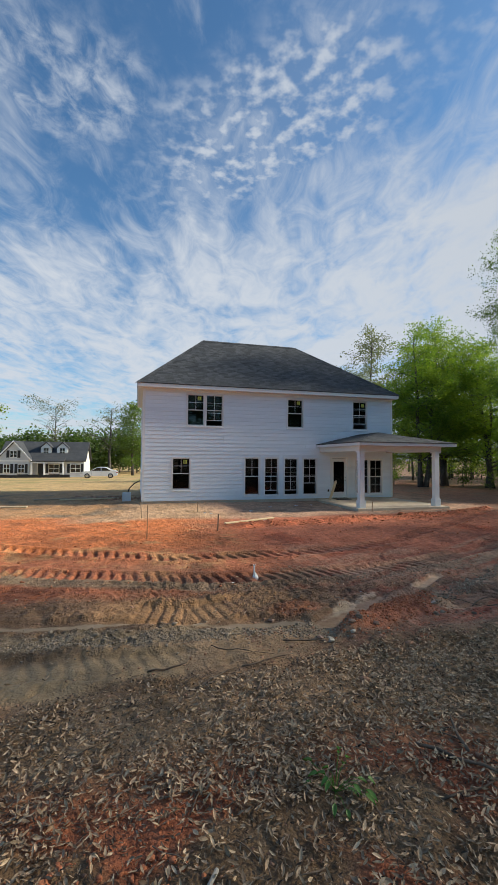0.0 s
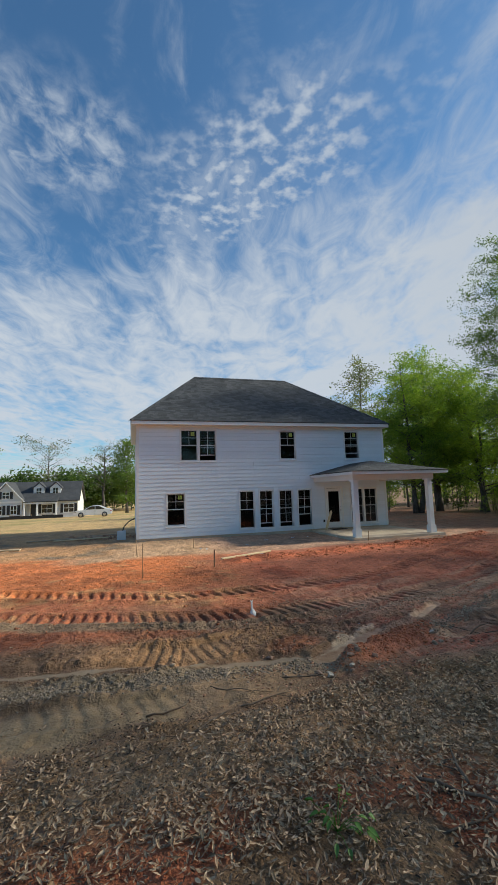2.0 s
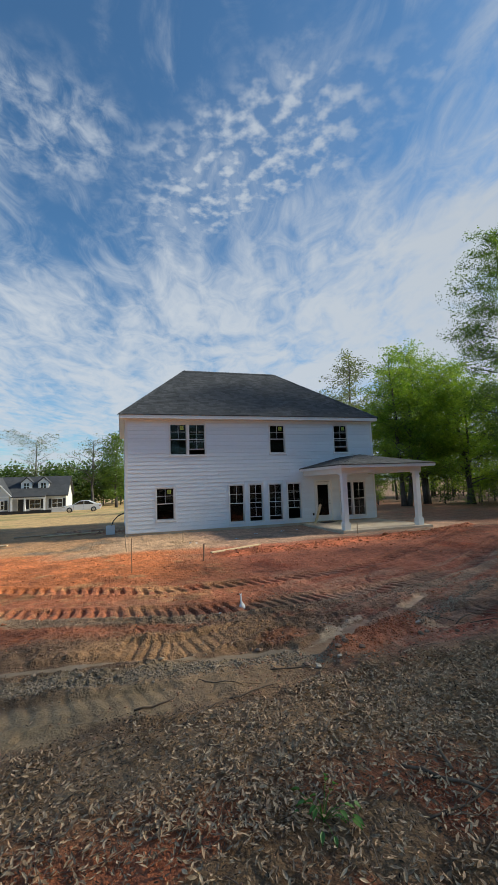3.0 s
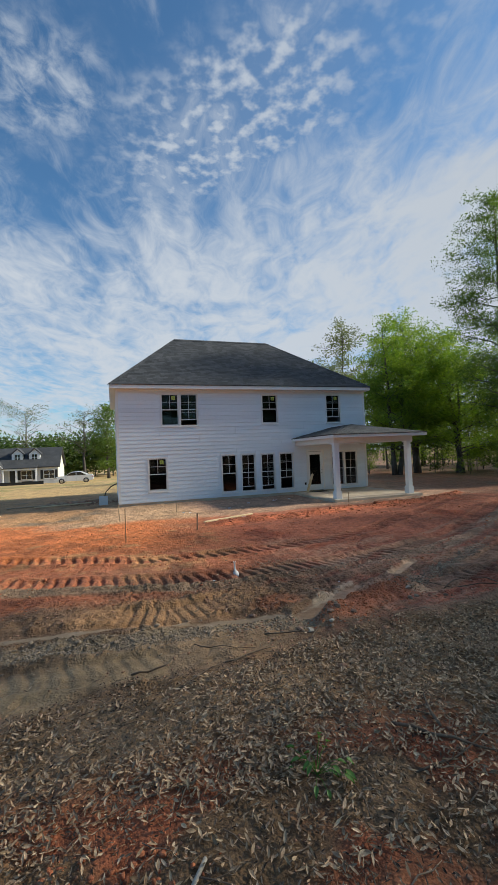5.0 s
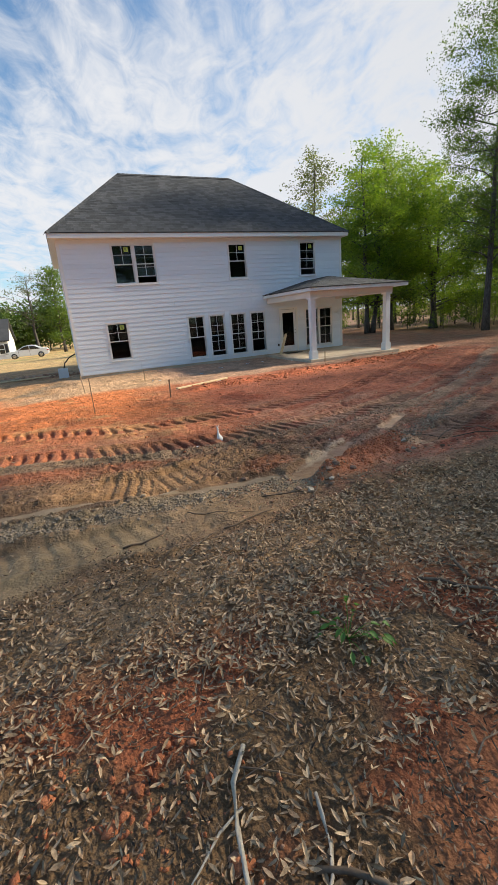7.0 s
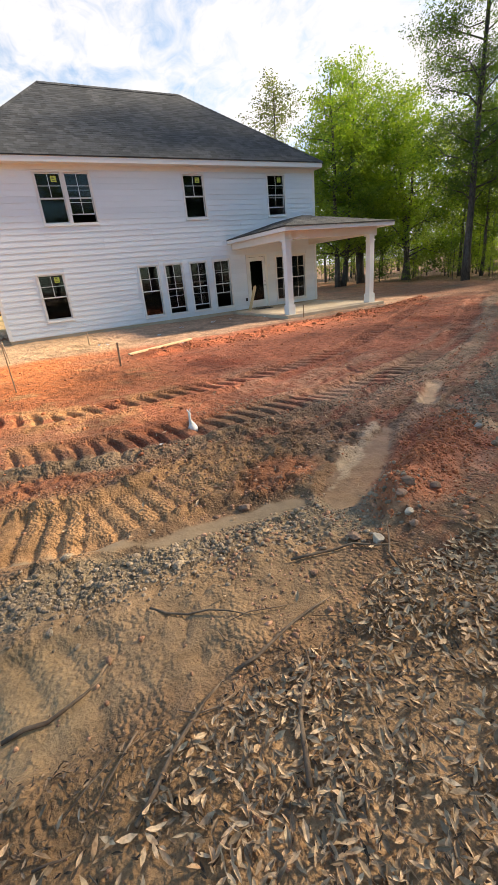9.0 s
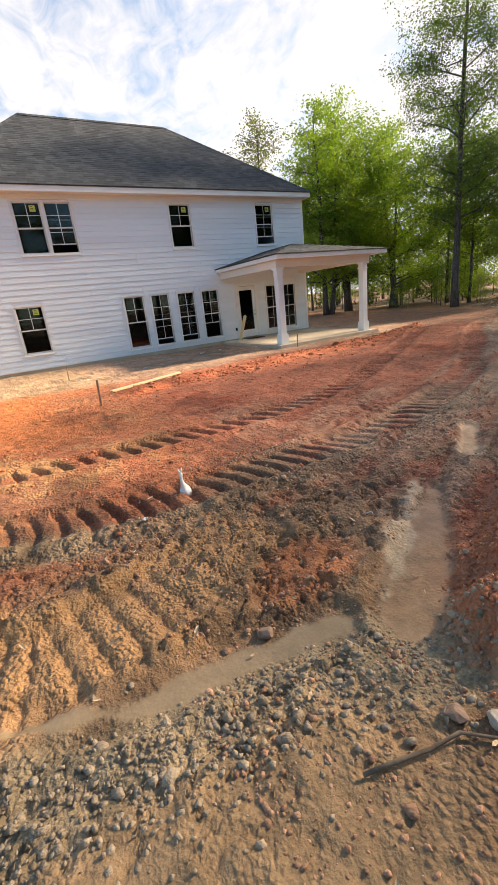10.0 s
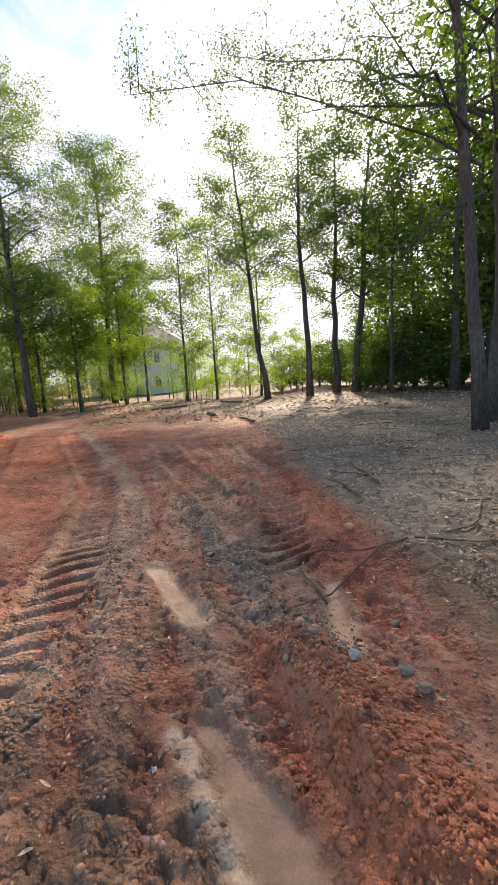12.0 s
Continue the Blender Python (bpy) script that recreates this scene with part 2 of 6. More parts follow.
LEAF_OAK = leaf_material("oak_leaves", (0.060, 0.105, 0.016), (0.155, 0.225, 0.035), 0.55)
LEAF_LIME = leaf_material("young_leaves", (0.085, 0.170, 0.016), (0.32, 0.40, 0.045), 0.55)
LEAF_DARK = leaf_material("deep_shade_leaves", (0.040, 0.075, 0.014), (0.115, 0.175, 0.030), 0.5)
LEAF_PALE = leaf_material("sparse_spring_leaves", (0.10, 0.12, 0.05), (0.20, 0.21, 0.10))
WEED = leaf_material("weed_leaves", (0.08, 0.17, 0.025), (0.17, 0.32, 0.05), 0.3)


# ---- mesh helpers ----
def cuboid(bm, x0, x1, y0, y1, z0, z1):
    v = [bm.verts.new((x, y, z)) for z in (z0, z1) for y in (y0, y1) for x in (x0, x1)]
    for f in ((0, 2, 3, 1), (4, 5, 7, 6), (0, 1, 5, 4), (1, 3, 7, 5), (3, 2, 6, 7), (2, 0, 4, 6)):
        bm.faces.new([v[k] for k in f])


def boxes(*rows, bevel=0.0):
    bm = bmesh.new()
    for row in rows:
        cuboid(bm, *row)
    if bevel:
        bmesh.ops.bevel(bm, geom=bm.edges[:], offset=bevel, segments=2, affect="EDGES")
    return bm


def hull_of(bm, points, faces):
    v = [bm.verts.new(p) for p in points]
    for f in faces:
        bm.faces.new([v[k] for k in f])
    return bm


def prism(outline, x0, x1, axis="x"):
    """An outline of two coordinates pulled along an axis."""
    bm = bmesh.new()
    at = {"x": lambda a, p, q: (a, p, q), "y": lambda a, p, q: (p, a, q), "z": lambda a, p, q: (p, q, a)}[axis]
    ends = [[bm.verts.new(at(a, p, q)) for p, q in outline] for a in (x0, x1)]
    bm.faces.new(ends[0]), bm.faces.new(ends[1][::-1])
    n = len(outline)
    for k in range(n):
        bm.faces.new((ends[0][k], ends[1][k], ends[1][(k + 1) % n], ends[0][(k + 1) % n]))
    bmesh.ops.recalc_face_normals(bm, faces=bm.faces)
    return bm


def tube(bm, points, radii, sides=7):
    """A bent, tapered round bar through the points."""
    rings = []
    for k, (p, r) in enumerate(zip(points, radii)):
        ahead = (Vector(points[min(k + 1, len(points) - 1)]) - Vector(points[max(k - 1, 0)])).normalized()
        side = ahead.cross((0.31, 0.95, 0.05)).normalized()
        if side.length < 0.1:
            side = ahead.cross((1, 0, 0)).normalized()
        over = ahead.cross(side)
        rings.append([bm.verts.new(Vector(p) + (side * math.cos(a) + over * math.sin(a)) * r) for a in (2 * math.pi * j / sides for j in range(sides))])
    for one, two in zip(rings, rings[1:]):
        for j in range(sides):
            bm.faces.new((one[j], one[(j + 1) % sides], two[(j + 1) % sides], two[j]))
    bm.faces.new(rings[0][::-1]), bm.faces.new(rings[-1])


def mesh_of(bm, name, mat, smooth=False):
    me = bpy.data.meshes.new(name)
    bm.normal_update()
    bm.to_mesh(me)
    bm.free()
    me.materials.append(mat)
    if smooth:
        me.polygons.foreach_set("use_smooth", [True] * len(me.polygons))
    return me


def part(name, bm, mat, parent=None, label="", smooth=False, at=None):
    me = bm if isinstance(bm, bpy.types.Mesh) else mesh_of(bm, name, mat, smooth)
    ob = new(name, me)
    if parent is not None:
        ob.parent = parent
    if at is not None:
        ob.matrix_basis = at
    return tagged(ob, label)


def thing(name, label, category, at=None, group="", kind=""):
    ob = new(name)
    ob.empty_display_size = 0.1
    if at is not None:
        ob.matrix_basis = at
    return tagged(ob, label, category, group, kind)


def array_mesh(name, verts, faces, mat, smooth=False):
    """A mesh from arrays: verts (n, 3), faces (m, 3 or 4)."""
    me = bpy.data.meshes.new(name)
    n, k = faces.shape
    me.vertices.add(len(verts)), me.loops.add(n * k), me.polygons.add(n)
    me.vertices.foreach_set("co", np.asarray(verts, np.float32).ravel())
    me.loops.foreach_set("vertex_index", faces.astype(np.int32).ravel())
    me.polygons.foreach_set("loop_start", np.arange(0, n * k, k, dtype=np.int32))
    me.polygons.foreach_set("use_smooth", np.full(n, smooth))
    me.materials.append(mat)
    me.update(calc_edges=True)
    return me


# ---- fields over the ground ----
def lattice(ix, iy, seed):
    h = (ix.astype(np.int64) * 374761393 + iy.astype(np.int64) * 668265263 + seed * 974634777) & 0x7FFFFFFF
    h = ((h ^ (h >> 13)) * 1274126177) & 0x7FFFFFFF
    return ((h ^ (h >> 16)) & 0xFFFF) / 65535.0


def wave(x, y, size, seed, octaves=3):
    """Smooth noise from -1 to 1; size: metres of its largest features."""
    total, weight, gain = 0.0, 0.0, 1.0
    for o in range(octaves):
        u, v = x / size * 2**o + 17.3 * o, y / size * 2**o - 9.1 * o
        iu, iv = np.floor(u), np.floor(v)
        fu, fv = u - iu, v - iv
        fu, fv = fu * fu * (3 - 2 * fu), fv * fv * (3 - 2 * fv)
        a, b = lattice(iu, iv, seed + o), lattice(iu + 1, iv, seed + o)
        c, d = lattice(iu, iv + 1, seed + o), lattice(iu + 1, iv + 1, seed + o)
        total = total + gain * ((a + (b - a) * fu) * (1 - fv) + (c + (d - c) * fu) * fv)
        weight += gain
        gain *= 0.55
    return total / weight * 2 - 1


def step(v, a, b):
    t = np.clip((v - a) / (b - a), 0, 1)
    return t * t * (3 - 2 * t)


def along(x, y, line):
    """Distance from a line of points, side (-1, 1), and the way gone along it."""
    best, run, side, gone = np.full(x.shape, 1e9), np.zeros(x.shape), np.zeros(x.shape), 0.0
    for (x0, y0), (x1, y1) in zip(line, line[1:]):
        dx, dy = x1 - x0, y1 - y0
        length = math.hypot(dx, dy)
        t = np.clip(((x - x0) * dx + (y - y0) * dy) / length**2, 0, 1)
        d = np.hypot(x - x0 - t * dx, y - y0 - t * dy)
        near = d < best
        best = np.where(near, d, best)
        run = np.where(near, gone + t * length, run)
        side = np.where(near, np.sign(dx * (y - y0) - dy * (x - x0)), side)
        gone += length
    return best, side, run


TRACK_A = [(-9, 11.5), (-2.28, 8.33), (-0.42, 7.56), (0.6, 7.2), (1.7, 7.0), (2.6, 7.0), (3.5, 7.07), (4.3, 7.14), (5.3, 7.38), (7.6, 8.2), (8.6, 8.8), (14, 12.2), (20, 14)]
TRACK_B = [(-9, 12.9), (-1.35, 9.52), (0.18, 8.78), (1.8, 8.68), (3.13, 8.62), (4.4, 8.9), (5.8, 9.3), (8.5, 10.8), (14, 14.2)]
TRACK_C = [(12, 8.6), (9.5, 7.6), (7.76, 6.72), (6.3, 6.0), (5.5, 5.75)]
TRACK_D = [(11, 6.2), (9, 5.6), (7.6, 5.45), (6.2, 5.4), (5.14, 5.36), (4.5, 5.2)]
TRACK_E = [(-0.7, 6.0), (0.2, 5.72), (0.9, 5.82), (1.5, 5.95)]
TRACK_G = [(-4, 5.1), (-1.6, 4.5), (-0.3, 4.32), (0.5, 4.2)]
WHEEL_F = [(-4, 6.3), (-1.8, 5.78), (-0.84, 5.63), (-0.1, 5.55), (0.55, 5.22), (1.0, 5.17), (1.45, 5.1), (1.6, 5.05)]
POOL_A = [(3.25, 5.72), (2.8, 5.42), (2.2, 5.06), (1.9, 4.86)]
POOL_B = [(4.15, 5.98), (4.9, 6.5)]
POOL_C = [(3.75, 5.0), (4.65, 4.99)]
MOUND = [(2.15, 4.55), (2.7, 4.82), (3.2, 5.06), (3.75, 5.3)]
RIDGE = [(2.8, 12.5), (6, 12.7), (8.5, 13.0), (11.5, 13.5), (14, 14.6)]
BANK = [(2.1, 4.05), (4.26, 4.11), (5.22, 4.35), (6.66, 4.68), (9.5, 5.2), (13.4, 5.8), (19, 7.2)]


def litter_edge(x):
    return np.interp(x, [-30, -3, -1.5, -0.66, 0.0, 0.66, 1.0, 1.44, 2.1, 4.26, 5.22, 6.66, 13.4, 19, 23, 60], [3.2, 3.3, 3.6, 3.88, 4.0, 3.85, 3.9, 4.05, 4.0, 4.1, 4.35, 4.68, 5.8, 7.5, 12, 30])


def streaks(x, y):
    """Where wheels have smeared the soil, and the smears along their way."""
    u, v = 0.93 * x + 0.36 * y, 0.93 * y - 0.36 * x
    where = step(x, 2.3, 3.2) * (1 - step(x, 10, 14)) * step(y, litter_edge(x) + 0.1, litter_edge(x) + 0.4) * (1 - step(y, 8.5, 10))
    return where, wave(0.12 * u, v + 0.05 * wave(x, y, 0.5, 83, 2), 0.2, 81, 3)


def ground_height(x, y, lugs=True):
    z = 0.085 * (1 - step(y, 2.6, 4.4)) * step(y, -30, -10) - 0.06 * step(y, 4.3, 5.2) * (1 - step(y, 8.5, 11))
    z = z - 1.25 * step(y, 28, 88) * (1 - step(x, 8, 25))
    far = 1 - step(np.hypot(x - 2, y - 5), 20, 60)
    z = z + far * (0.045 * wave(x, y, 2.6, 3, 3) + 0.02 * wave(x, y, 0.6, 5, 3))
    rough = np.clip(wave(x, y, 0.17, 9, 3), -0.3, 1)
    bare = step(y, litter_edge(x) - 0.1, litter_edge(x) + 0.3) * (1 - step(y, 14.5, 16))
    lumpy = 0.70 + 0.75 * step(wave(x, y, 1.1, 21, 2), -0.25, 0.4)
    calm = np.ones_like(x)
    for line, wide, soft in ((POOL_A, 0.05, 0.10), (POOL_B, 0.06, 0.08), (POOL_C, 0.03, 0.06), (WHEEL_F, 0.10, 0.1)):
        d, _, run = along(x, y, line)
        d = d + 0.05 * wave(x, y, 0.35, 31, 2)
        if line is POOL_A:
            d = d - 0.11 * step(run, 0.3, 1.3)
        hold = 1 - step(d, wide, wide + soft)
        z = z - 0.035 * hold
        calm = calm * (1 - 0.93 * hold)
    for line, wide, pitch, deep, lean in ((TRACK_A, 0.23, 0.22, 0.065, 0.5), (TRACK_B, 0.20, 0.25, 0.065, 0.5), (TRACK_C, 0.22, 0.20, 0.055, 0.7), (TRACK_D, 0.24, 0.21, 0.06, 0.9), (TRACK_E, 0.30, 0.165, 0.024, 0.12), (TRACK_G, 0.30, 0.19, 0.014, 0.7)):
        d, side, run = along(x, y, line)
        total = sum(math.dist(p, q) for p, q in zip(line, line[1:]))
        fade = step(run, 0.0, 0.5) * (1 - step(run, total - 0.7, total - 0.05))
        inside = (1 - step(d, wide - 0.04, wide + 0.05)) * fade
        z = z - 0.05 * inside + 0.035 * np.exp(-(((d - wide - 0.1) / 0.08) ** 2)) * fade
        if lugs:
            u = d * side / wide
            phase = run / pitch + lean * (0.75 * u + 0.35 * u * u) + 0.10 * wave(x, y, 0.5, 41, 3)
            bar = step(np.abs((phase % 1.0) - 0.5), 0.14, 0.25)
            worn = 0.45 + 0.55 * step(wave(x, y, 1.3, 43, 2), -0.6, 0.1)
            z = z + deep * worn * bar * inside
        calm = calm * (1 - 0.9 * inside)
    d, side, run = along(x, y, MOUND)
    d = d + 0.08 * wave(x, y, 0.4, 51, 3)
    z = z + 0.17 * np.exp(-((np.maximum(d, 0) / np.where(side > 0, 0.13, 0.26)) ** 2)) * (1 + 0.35 * wave(x, y, 0.22, 55, 3))
    d, _, _ = along(x, y, RIDGE)
    z = z + 0.13 * np.exp(-((d / 0.35) ** 2)) * (0.6 + 0.6 * wave(x, y, 0.7, 53, 3))
    d, _, _ = along(x, y, BANK)
    z = z + 0.10 * np.exp(-((d / 0.22) ** 2)) * (0.7 + 0.6 * wave(x, y, 0.5, 57, 3))
    drawn, smear = streaks(x, y)
    z = z + 0.035 * drawn * calm * smear
    crumbs = np.abs(wave(x, y, 0.10, 61, 2))
    torn = (1 - np.abs(wave(x, y, 0.42, 65, 3))) ** 5
    lumpy = lumpy * (0.75 - 0.5 * step(y + 0.6 * wave(x, y, 1.5, 67, 2), 6.6, 8.4)) * (0.55 + 0.45 * step(y, 4.3, 4.9))
    z = z + bare * calm * lumpy * (0.022 * torn + 0.040 * rough + 0.036 * np.maximum(wave(x, y, 0.09, 62, 2), 0) ** 1.2 - 0.03 * (crumbs < 0.08))
    heaps = (1 - bare) * far * step(y, -3, 0) * (1 - step(x, 5, 9))
    z = z + (1 - bare) * 0.012 * wave(x, y, 0.12, 63, 2) * far + heaps * (0.030 * wave(x, y, 0.38, 64, 3) + 0.022 * np.maximum(wave(x, y, 0.15, 66, 2), 0))
    z = z - 0.03 * step(y, 13.6, 14.4) * (x > 5) * (x < 14) * far
    return z


def soil_colours(x, y):
    """The kinds of soil, laid over one another, then scaled by place to offset sun and tree shade."""
    n1, n2, n3 = wave(x, y, 1.6, 71, 4), wave(x, y, 0.5, 73, 4), wave(x, y, 4.5, 75, 3)
    n4 = wave(x, y, 0.14, 77, 3)
    n1, n2 = n1 + 0.08 * n4, n2 + 0.16 * n4
    col = np.empty((len(x), 4))
    col[:] = (0.29, 0.105, 0.058, 0.0)

    def lay(mask, tone, wet=0.0):
        m = np.clip(mask, 0, 1)[:, None]
        col[:] = col * (1 - m) + np.array([*tone, wet]) * m

    red, orange, tan, brown = (0.29, 0.074, 0.030), (0.41, 0.140, 0.052), (0.24, 0.165, 0.108), (0.225, 0.115, 0.072)
    grey, straw, char, pad = (0.22, 0.175, 0.13), (0.36, 0.27, 0.155), (0.12, 0.105, 0.09), (0.36, 0.25, 0.18)
    lay(step(n1 + 0.4 * n2, 0.0, 0.5) * 0.7, brown)
    lay(step(x + 1.5 * n1, 3.5, -0.5) * step(y + n1, 8.5, 10.5), orange)
    lay(step(n2 + 0.6 * n3, 0.15, 0.5) * step(x, 4.0, 0.0) * step(y, 7.2, 8.2) * 0.8, (0.38, 0.215, 0.11))
    lay(step(n1, 0.1, 0.35) * step(y, 9, 10) * (1 - step(y, 13, 14)) * step(x, 1, 4), red)
    lay(step(x, 1.8, 3.2) * (1 - step(y + 0.5 * n1, 7.6, 8.8)), (0.215, 0.090, 0.056))
    lay(step(x, 1.8, 3.2) * (1 - step(y + 0.5 * n1, 7.6, 8.8)) * step(n1 + 0.4 * n2, 0.1, 0.4) * 0.7, (0.26, 0.132, 0.085))
    lay(step(x, 4.5, 6.5) * step(y, 4, 5) * (1 - step(y, 9, 11)) * 0.6, (0.22, 0.085, 0.055))
    # worn strips beside the tracks
    d, side, _ = along(x, y, TRACK_A)
    lay((1 - step(np.abs(d - 0.42 + 0.2 * n1), 0.12, 0.3)) * (side < 0) * 0.8, grey)
    lay((1 - step(d + 0.12 * n2, 0.12, 0.40)) * step(x, 1.2, 2.2) * (1 - step(x, 5.5, 7.5)) * 0.75, (0.235, 0.165, 0.115))
    d, _, _ = along(x, y, TRACK_C)
    lay((1 - step(d + 0.25 * n2, 0.15, 0.5)) * 0.35, grey)
    # brown earth with grey and tan bands in front of the litter
    front = 1 - step(y + 0.45 * n1, 6.2, 6.9)
    lay(front, (0.195, 0.122, 0.080))
    lay(front * step(n2 + 0.5 * n1, 0.1, 0.5) * step(x, 1.2, 2.2), (0.32, 0.125, 0.075))
    d, _, _ = along(x, y, TRACK_E)
    lay(1 - step(d + 0.2 * n2, 0.25, 0.55), (0.31, 0.185, 0.105))
    lay(1 - step(np.hypot((x - 1.72) / 0.46, (y - 5.5) / 0.32) + 0.45 * n2, 0.40, 1.0) , (0.33, 0.135, 0.072))
    band = along(x, y, [(-5, 5.7), (-1.5, 5.15), (0, 5.05), (0.8, 4.88), (1.5, 4.78), (2.2, 4.5)])[0]
    lay(1 - step(band + 0.16 * n2, 0.16, 0.42), grey)
    d = along(x, y, WHEEL_F)[0]
    lay(1 - step(d + 0.07 * n2 + 0.04 * n4, 0.04, 0.08), (0.225, 0.175, 0.13), 0.65)
    lay((1 - step(np.abs(y - 4.42 - 0.1 * n3) + 0.18 * n2, 0.25, 0.5)) * step(x, 1.8, 1.0), tan, 0.25)
    lay((1 - step(along(x, y, [(-6, 4.9), (-1.2, 4.2), (-0.4, 4.3)])[0] + 0.2 * n2, 0.3, 0.55)), (0.27, 0.195, 0.125), 0.3)
    d = along(x, y, [(4.2, 5.5), (5.2, 5.9), (6.5, 6.6), (8.5, 7.6)])[0]
    lay((1 - step(d + 0.2 * n2, 0.05, 0.22)) * 0.8, grey)
    d = along(x, y, [(3.5, 4.75), (4.7, 4.75), (6, 5.0), (8, 5.5)])[0]
    lay((1 - step(d + 0.25 * n2, 0.2, 0.5)) * 0.85, (0.32, 0.105, 0.060))
    d = along(x, y, MOUND)[0]
    lay(1 - step(d + 0.15 * n2, 0.22, 0.42), (0.29, 0.120, 0.072))
    # long smears that the wheels drew out
    drawn, s = streaks(x, y)
    lay(drawn * step(s, 0.04, 0.3) * 0.6, (0.27, 0.17, 0.12))
    lay(drawn * step(-s, 0.06, 0.3) * 0.6, (0.215, 0.068, 0.04))
    d, _, run = along(x, y, POOL_A)
    lay(0.7 - 0.7 * step(d + 0.05 * wave(x, y, 0.35, 31, 2) + 0.06 * wave(x, y, 0.1, 33, 2) - 0.10 * step(run, 0.3, 1.3), 0.05, 0.09), (0.29, 0.192, 0.132), 0.7)
    lay((1 - step(d, 0.05, 0.2)) * step(n2 + 0.8 * n4, -0.1, 0.4) * 0.6, (0.23, 0.15, 0.095), 0.3)
    d = along(x, y, [(3.15, 5.82), (2.75, 5.58), (2.3, 5.26), (1.95, 5.04)])[0]
    lay((1 - step(d + 0.07 * n2 + 0.07 * n4, 0.02, 0.08)) * 0.75, (0.43, 0.35, 0.27), 0.3)
    for line, wide in ((POOL_B, 0.06), (POOL_C, 0.02)):
        lay((1 - step(along(x, y, line)[0] + 0.08 * n2 + 0.05 * n4, wide, wide + 0.12)) * 0.85, (0.42, 0.31, 0.21), 0.5)
    # trodden pad along the house, the yard beyond it
    padding = step(y + 0.5 * n1, 13.7, 14.5) * (1 - step(np.abs(x - 6.5), 8, 10))
    lay(padding, pad)
    lay(padding * step(n2 + n1, 0.1, 0.6) * 0.75, (0.22, 0.155, 0.105))
    d = along(x, y, RIDGE)[0]
    lay(1 - step(d + 0.3 * n2, 0.3, 0.7), (0.37, 0.115, 0.052))
    yard = step(-x + 0.8 * n1, 0.6, 1.6) * step(y + n1, 14.8, 16.2)
    lay(yard, (0.33, 0.20, 0.115))
    lay(yard * step(n1 + 0.5 * n3, 0.05, 0.45) * (1 - step(y, 24, 27)) * 0.85, char)
    lay(step(y + 1.5 * n3, 25, 28) * (1 - step(x, 12, 16)), straw)
    lay(step(y + 1.5 * n3, 25, 28) * (1 - step(x, 12, 16)) * step(n1 + n3, 0.0, 0.5) * 0.8, (0.20, 0.20, 0.085))
    right = step(x + 2 * n1, 13, 16) * step(y, 5, 8)
    lay(right * 0.85, (0.27, 0.15, 0.095))
    lay(right * step(n1 + 0.5 * n2, 0.1, 0.5) * 0.8, (0.20, 0.145, 0.10))
    woods = step(x - 0.15 * y + 1.2 * n1, 18.5, 21.5) * step(y, -2, 4)
    lay(woods, (0.17, 0.115, 0.072))
    lay(step(x, 24, 30), (0.17, 0.115, 0.072))
    # leaf litter
    edge = litter_edge(x)
    cover = 1 - step(y + 0.22 * n2 + 0.12 * n1, edge - 0.25, edge + 0.22)
    lay(cover, (0.118, 0.076, 0.046))
    lay(cover * step(n1 + 0.5 * n2, 0.05, 0.5) * 0.7, (0.185, 0.128, 0.086))
    spots = cover * step(n1 - 0.5 * n2 + 0.25 * step(-x, -0.1, 0.7), 0.08, 0.40) * step(-y, -3.0, -2.2) * (1 - step(x, 1.5, 2.5))
    lay(spots, (0.19, 0.066, 0.036))
    patch = np.hypot((x - 0.75) / 0.5, (y - 1.25) / 0.35)
    lay((1 - step(patch + 0.3 * n2, 0.5, 1.0)) * 0.9, (0.27, 0.11, 0.06))
    lay(cover * step(x, 4.0, 6.5) * (1 - step(x, 22, 27)), (0.195, 0.155, 0.122))
    lay(cover * step(x, 4.0, 6.5) * step(n1 + n2, 0.0, 0.5) * 0.7, (0.115, 0.088, 0.066))
    # damp, darker places
    damp = step(wave(x, y, 0.8, 99, 4) + 0.25 * n4, 0.0, 0.42) * (1 - cover) * (1 - step(y, 14, 16)) * (col[:, 3] < 0.3)
    col[:, :3] *= (1 - 0.38 * damp)[:, None]
    # brightness by place: sunlit right-hand litter dimmed, front soil dimmed a little
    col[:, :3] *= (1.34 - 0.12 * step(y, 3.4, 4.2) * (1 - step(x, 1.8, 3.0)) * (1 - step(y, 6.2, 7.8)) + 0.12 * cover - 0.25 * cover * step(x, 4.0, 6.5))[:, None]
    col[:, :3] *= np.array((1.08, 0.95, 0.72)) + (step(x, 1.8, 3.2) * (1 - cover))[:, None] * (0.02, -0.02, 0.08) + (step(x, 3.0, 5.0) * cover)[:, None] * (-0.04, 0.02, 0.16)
    # litter brightened against the trees' shade, its nearest strip darkened
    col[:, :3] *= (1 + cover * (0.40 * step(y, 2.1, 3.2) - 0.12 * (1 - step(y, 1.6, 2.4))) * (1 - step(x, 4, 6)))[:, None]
    return col


def spread(fine, mid, low, high, growth=1.055):
    """Lines of a grid: fine inside, coarser round that, wider and wider outside. fine, mid: start, end, size."""
    lines = [*np.arange(mid[0], fine[0] - 1e-6, mid[2]), *np.arange(fine[0], fine[1], fine[2]), *np.arange(fine[1], mid[1] + mid[2] / 2, mid[2])]
    for sign, end in ((-1, low), (1, high)):
        at, gap = (lines[0] if sign < 0 else lines[-1]), mid[2]
        out = []
        while sign * (end - at) > 0:
            gap *= growth
            at += sign * gap
            out.append(at)
        lines = out[::-1] + lines if sign < 0 else lines + out
    return np.array(lines)


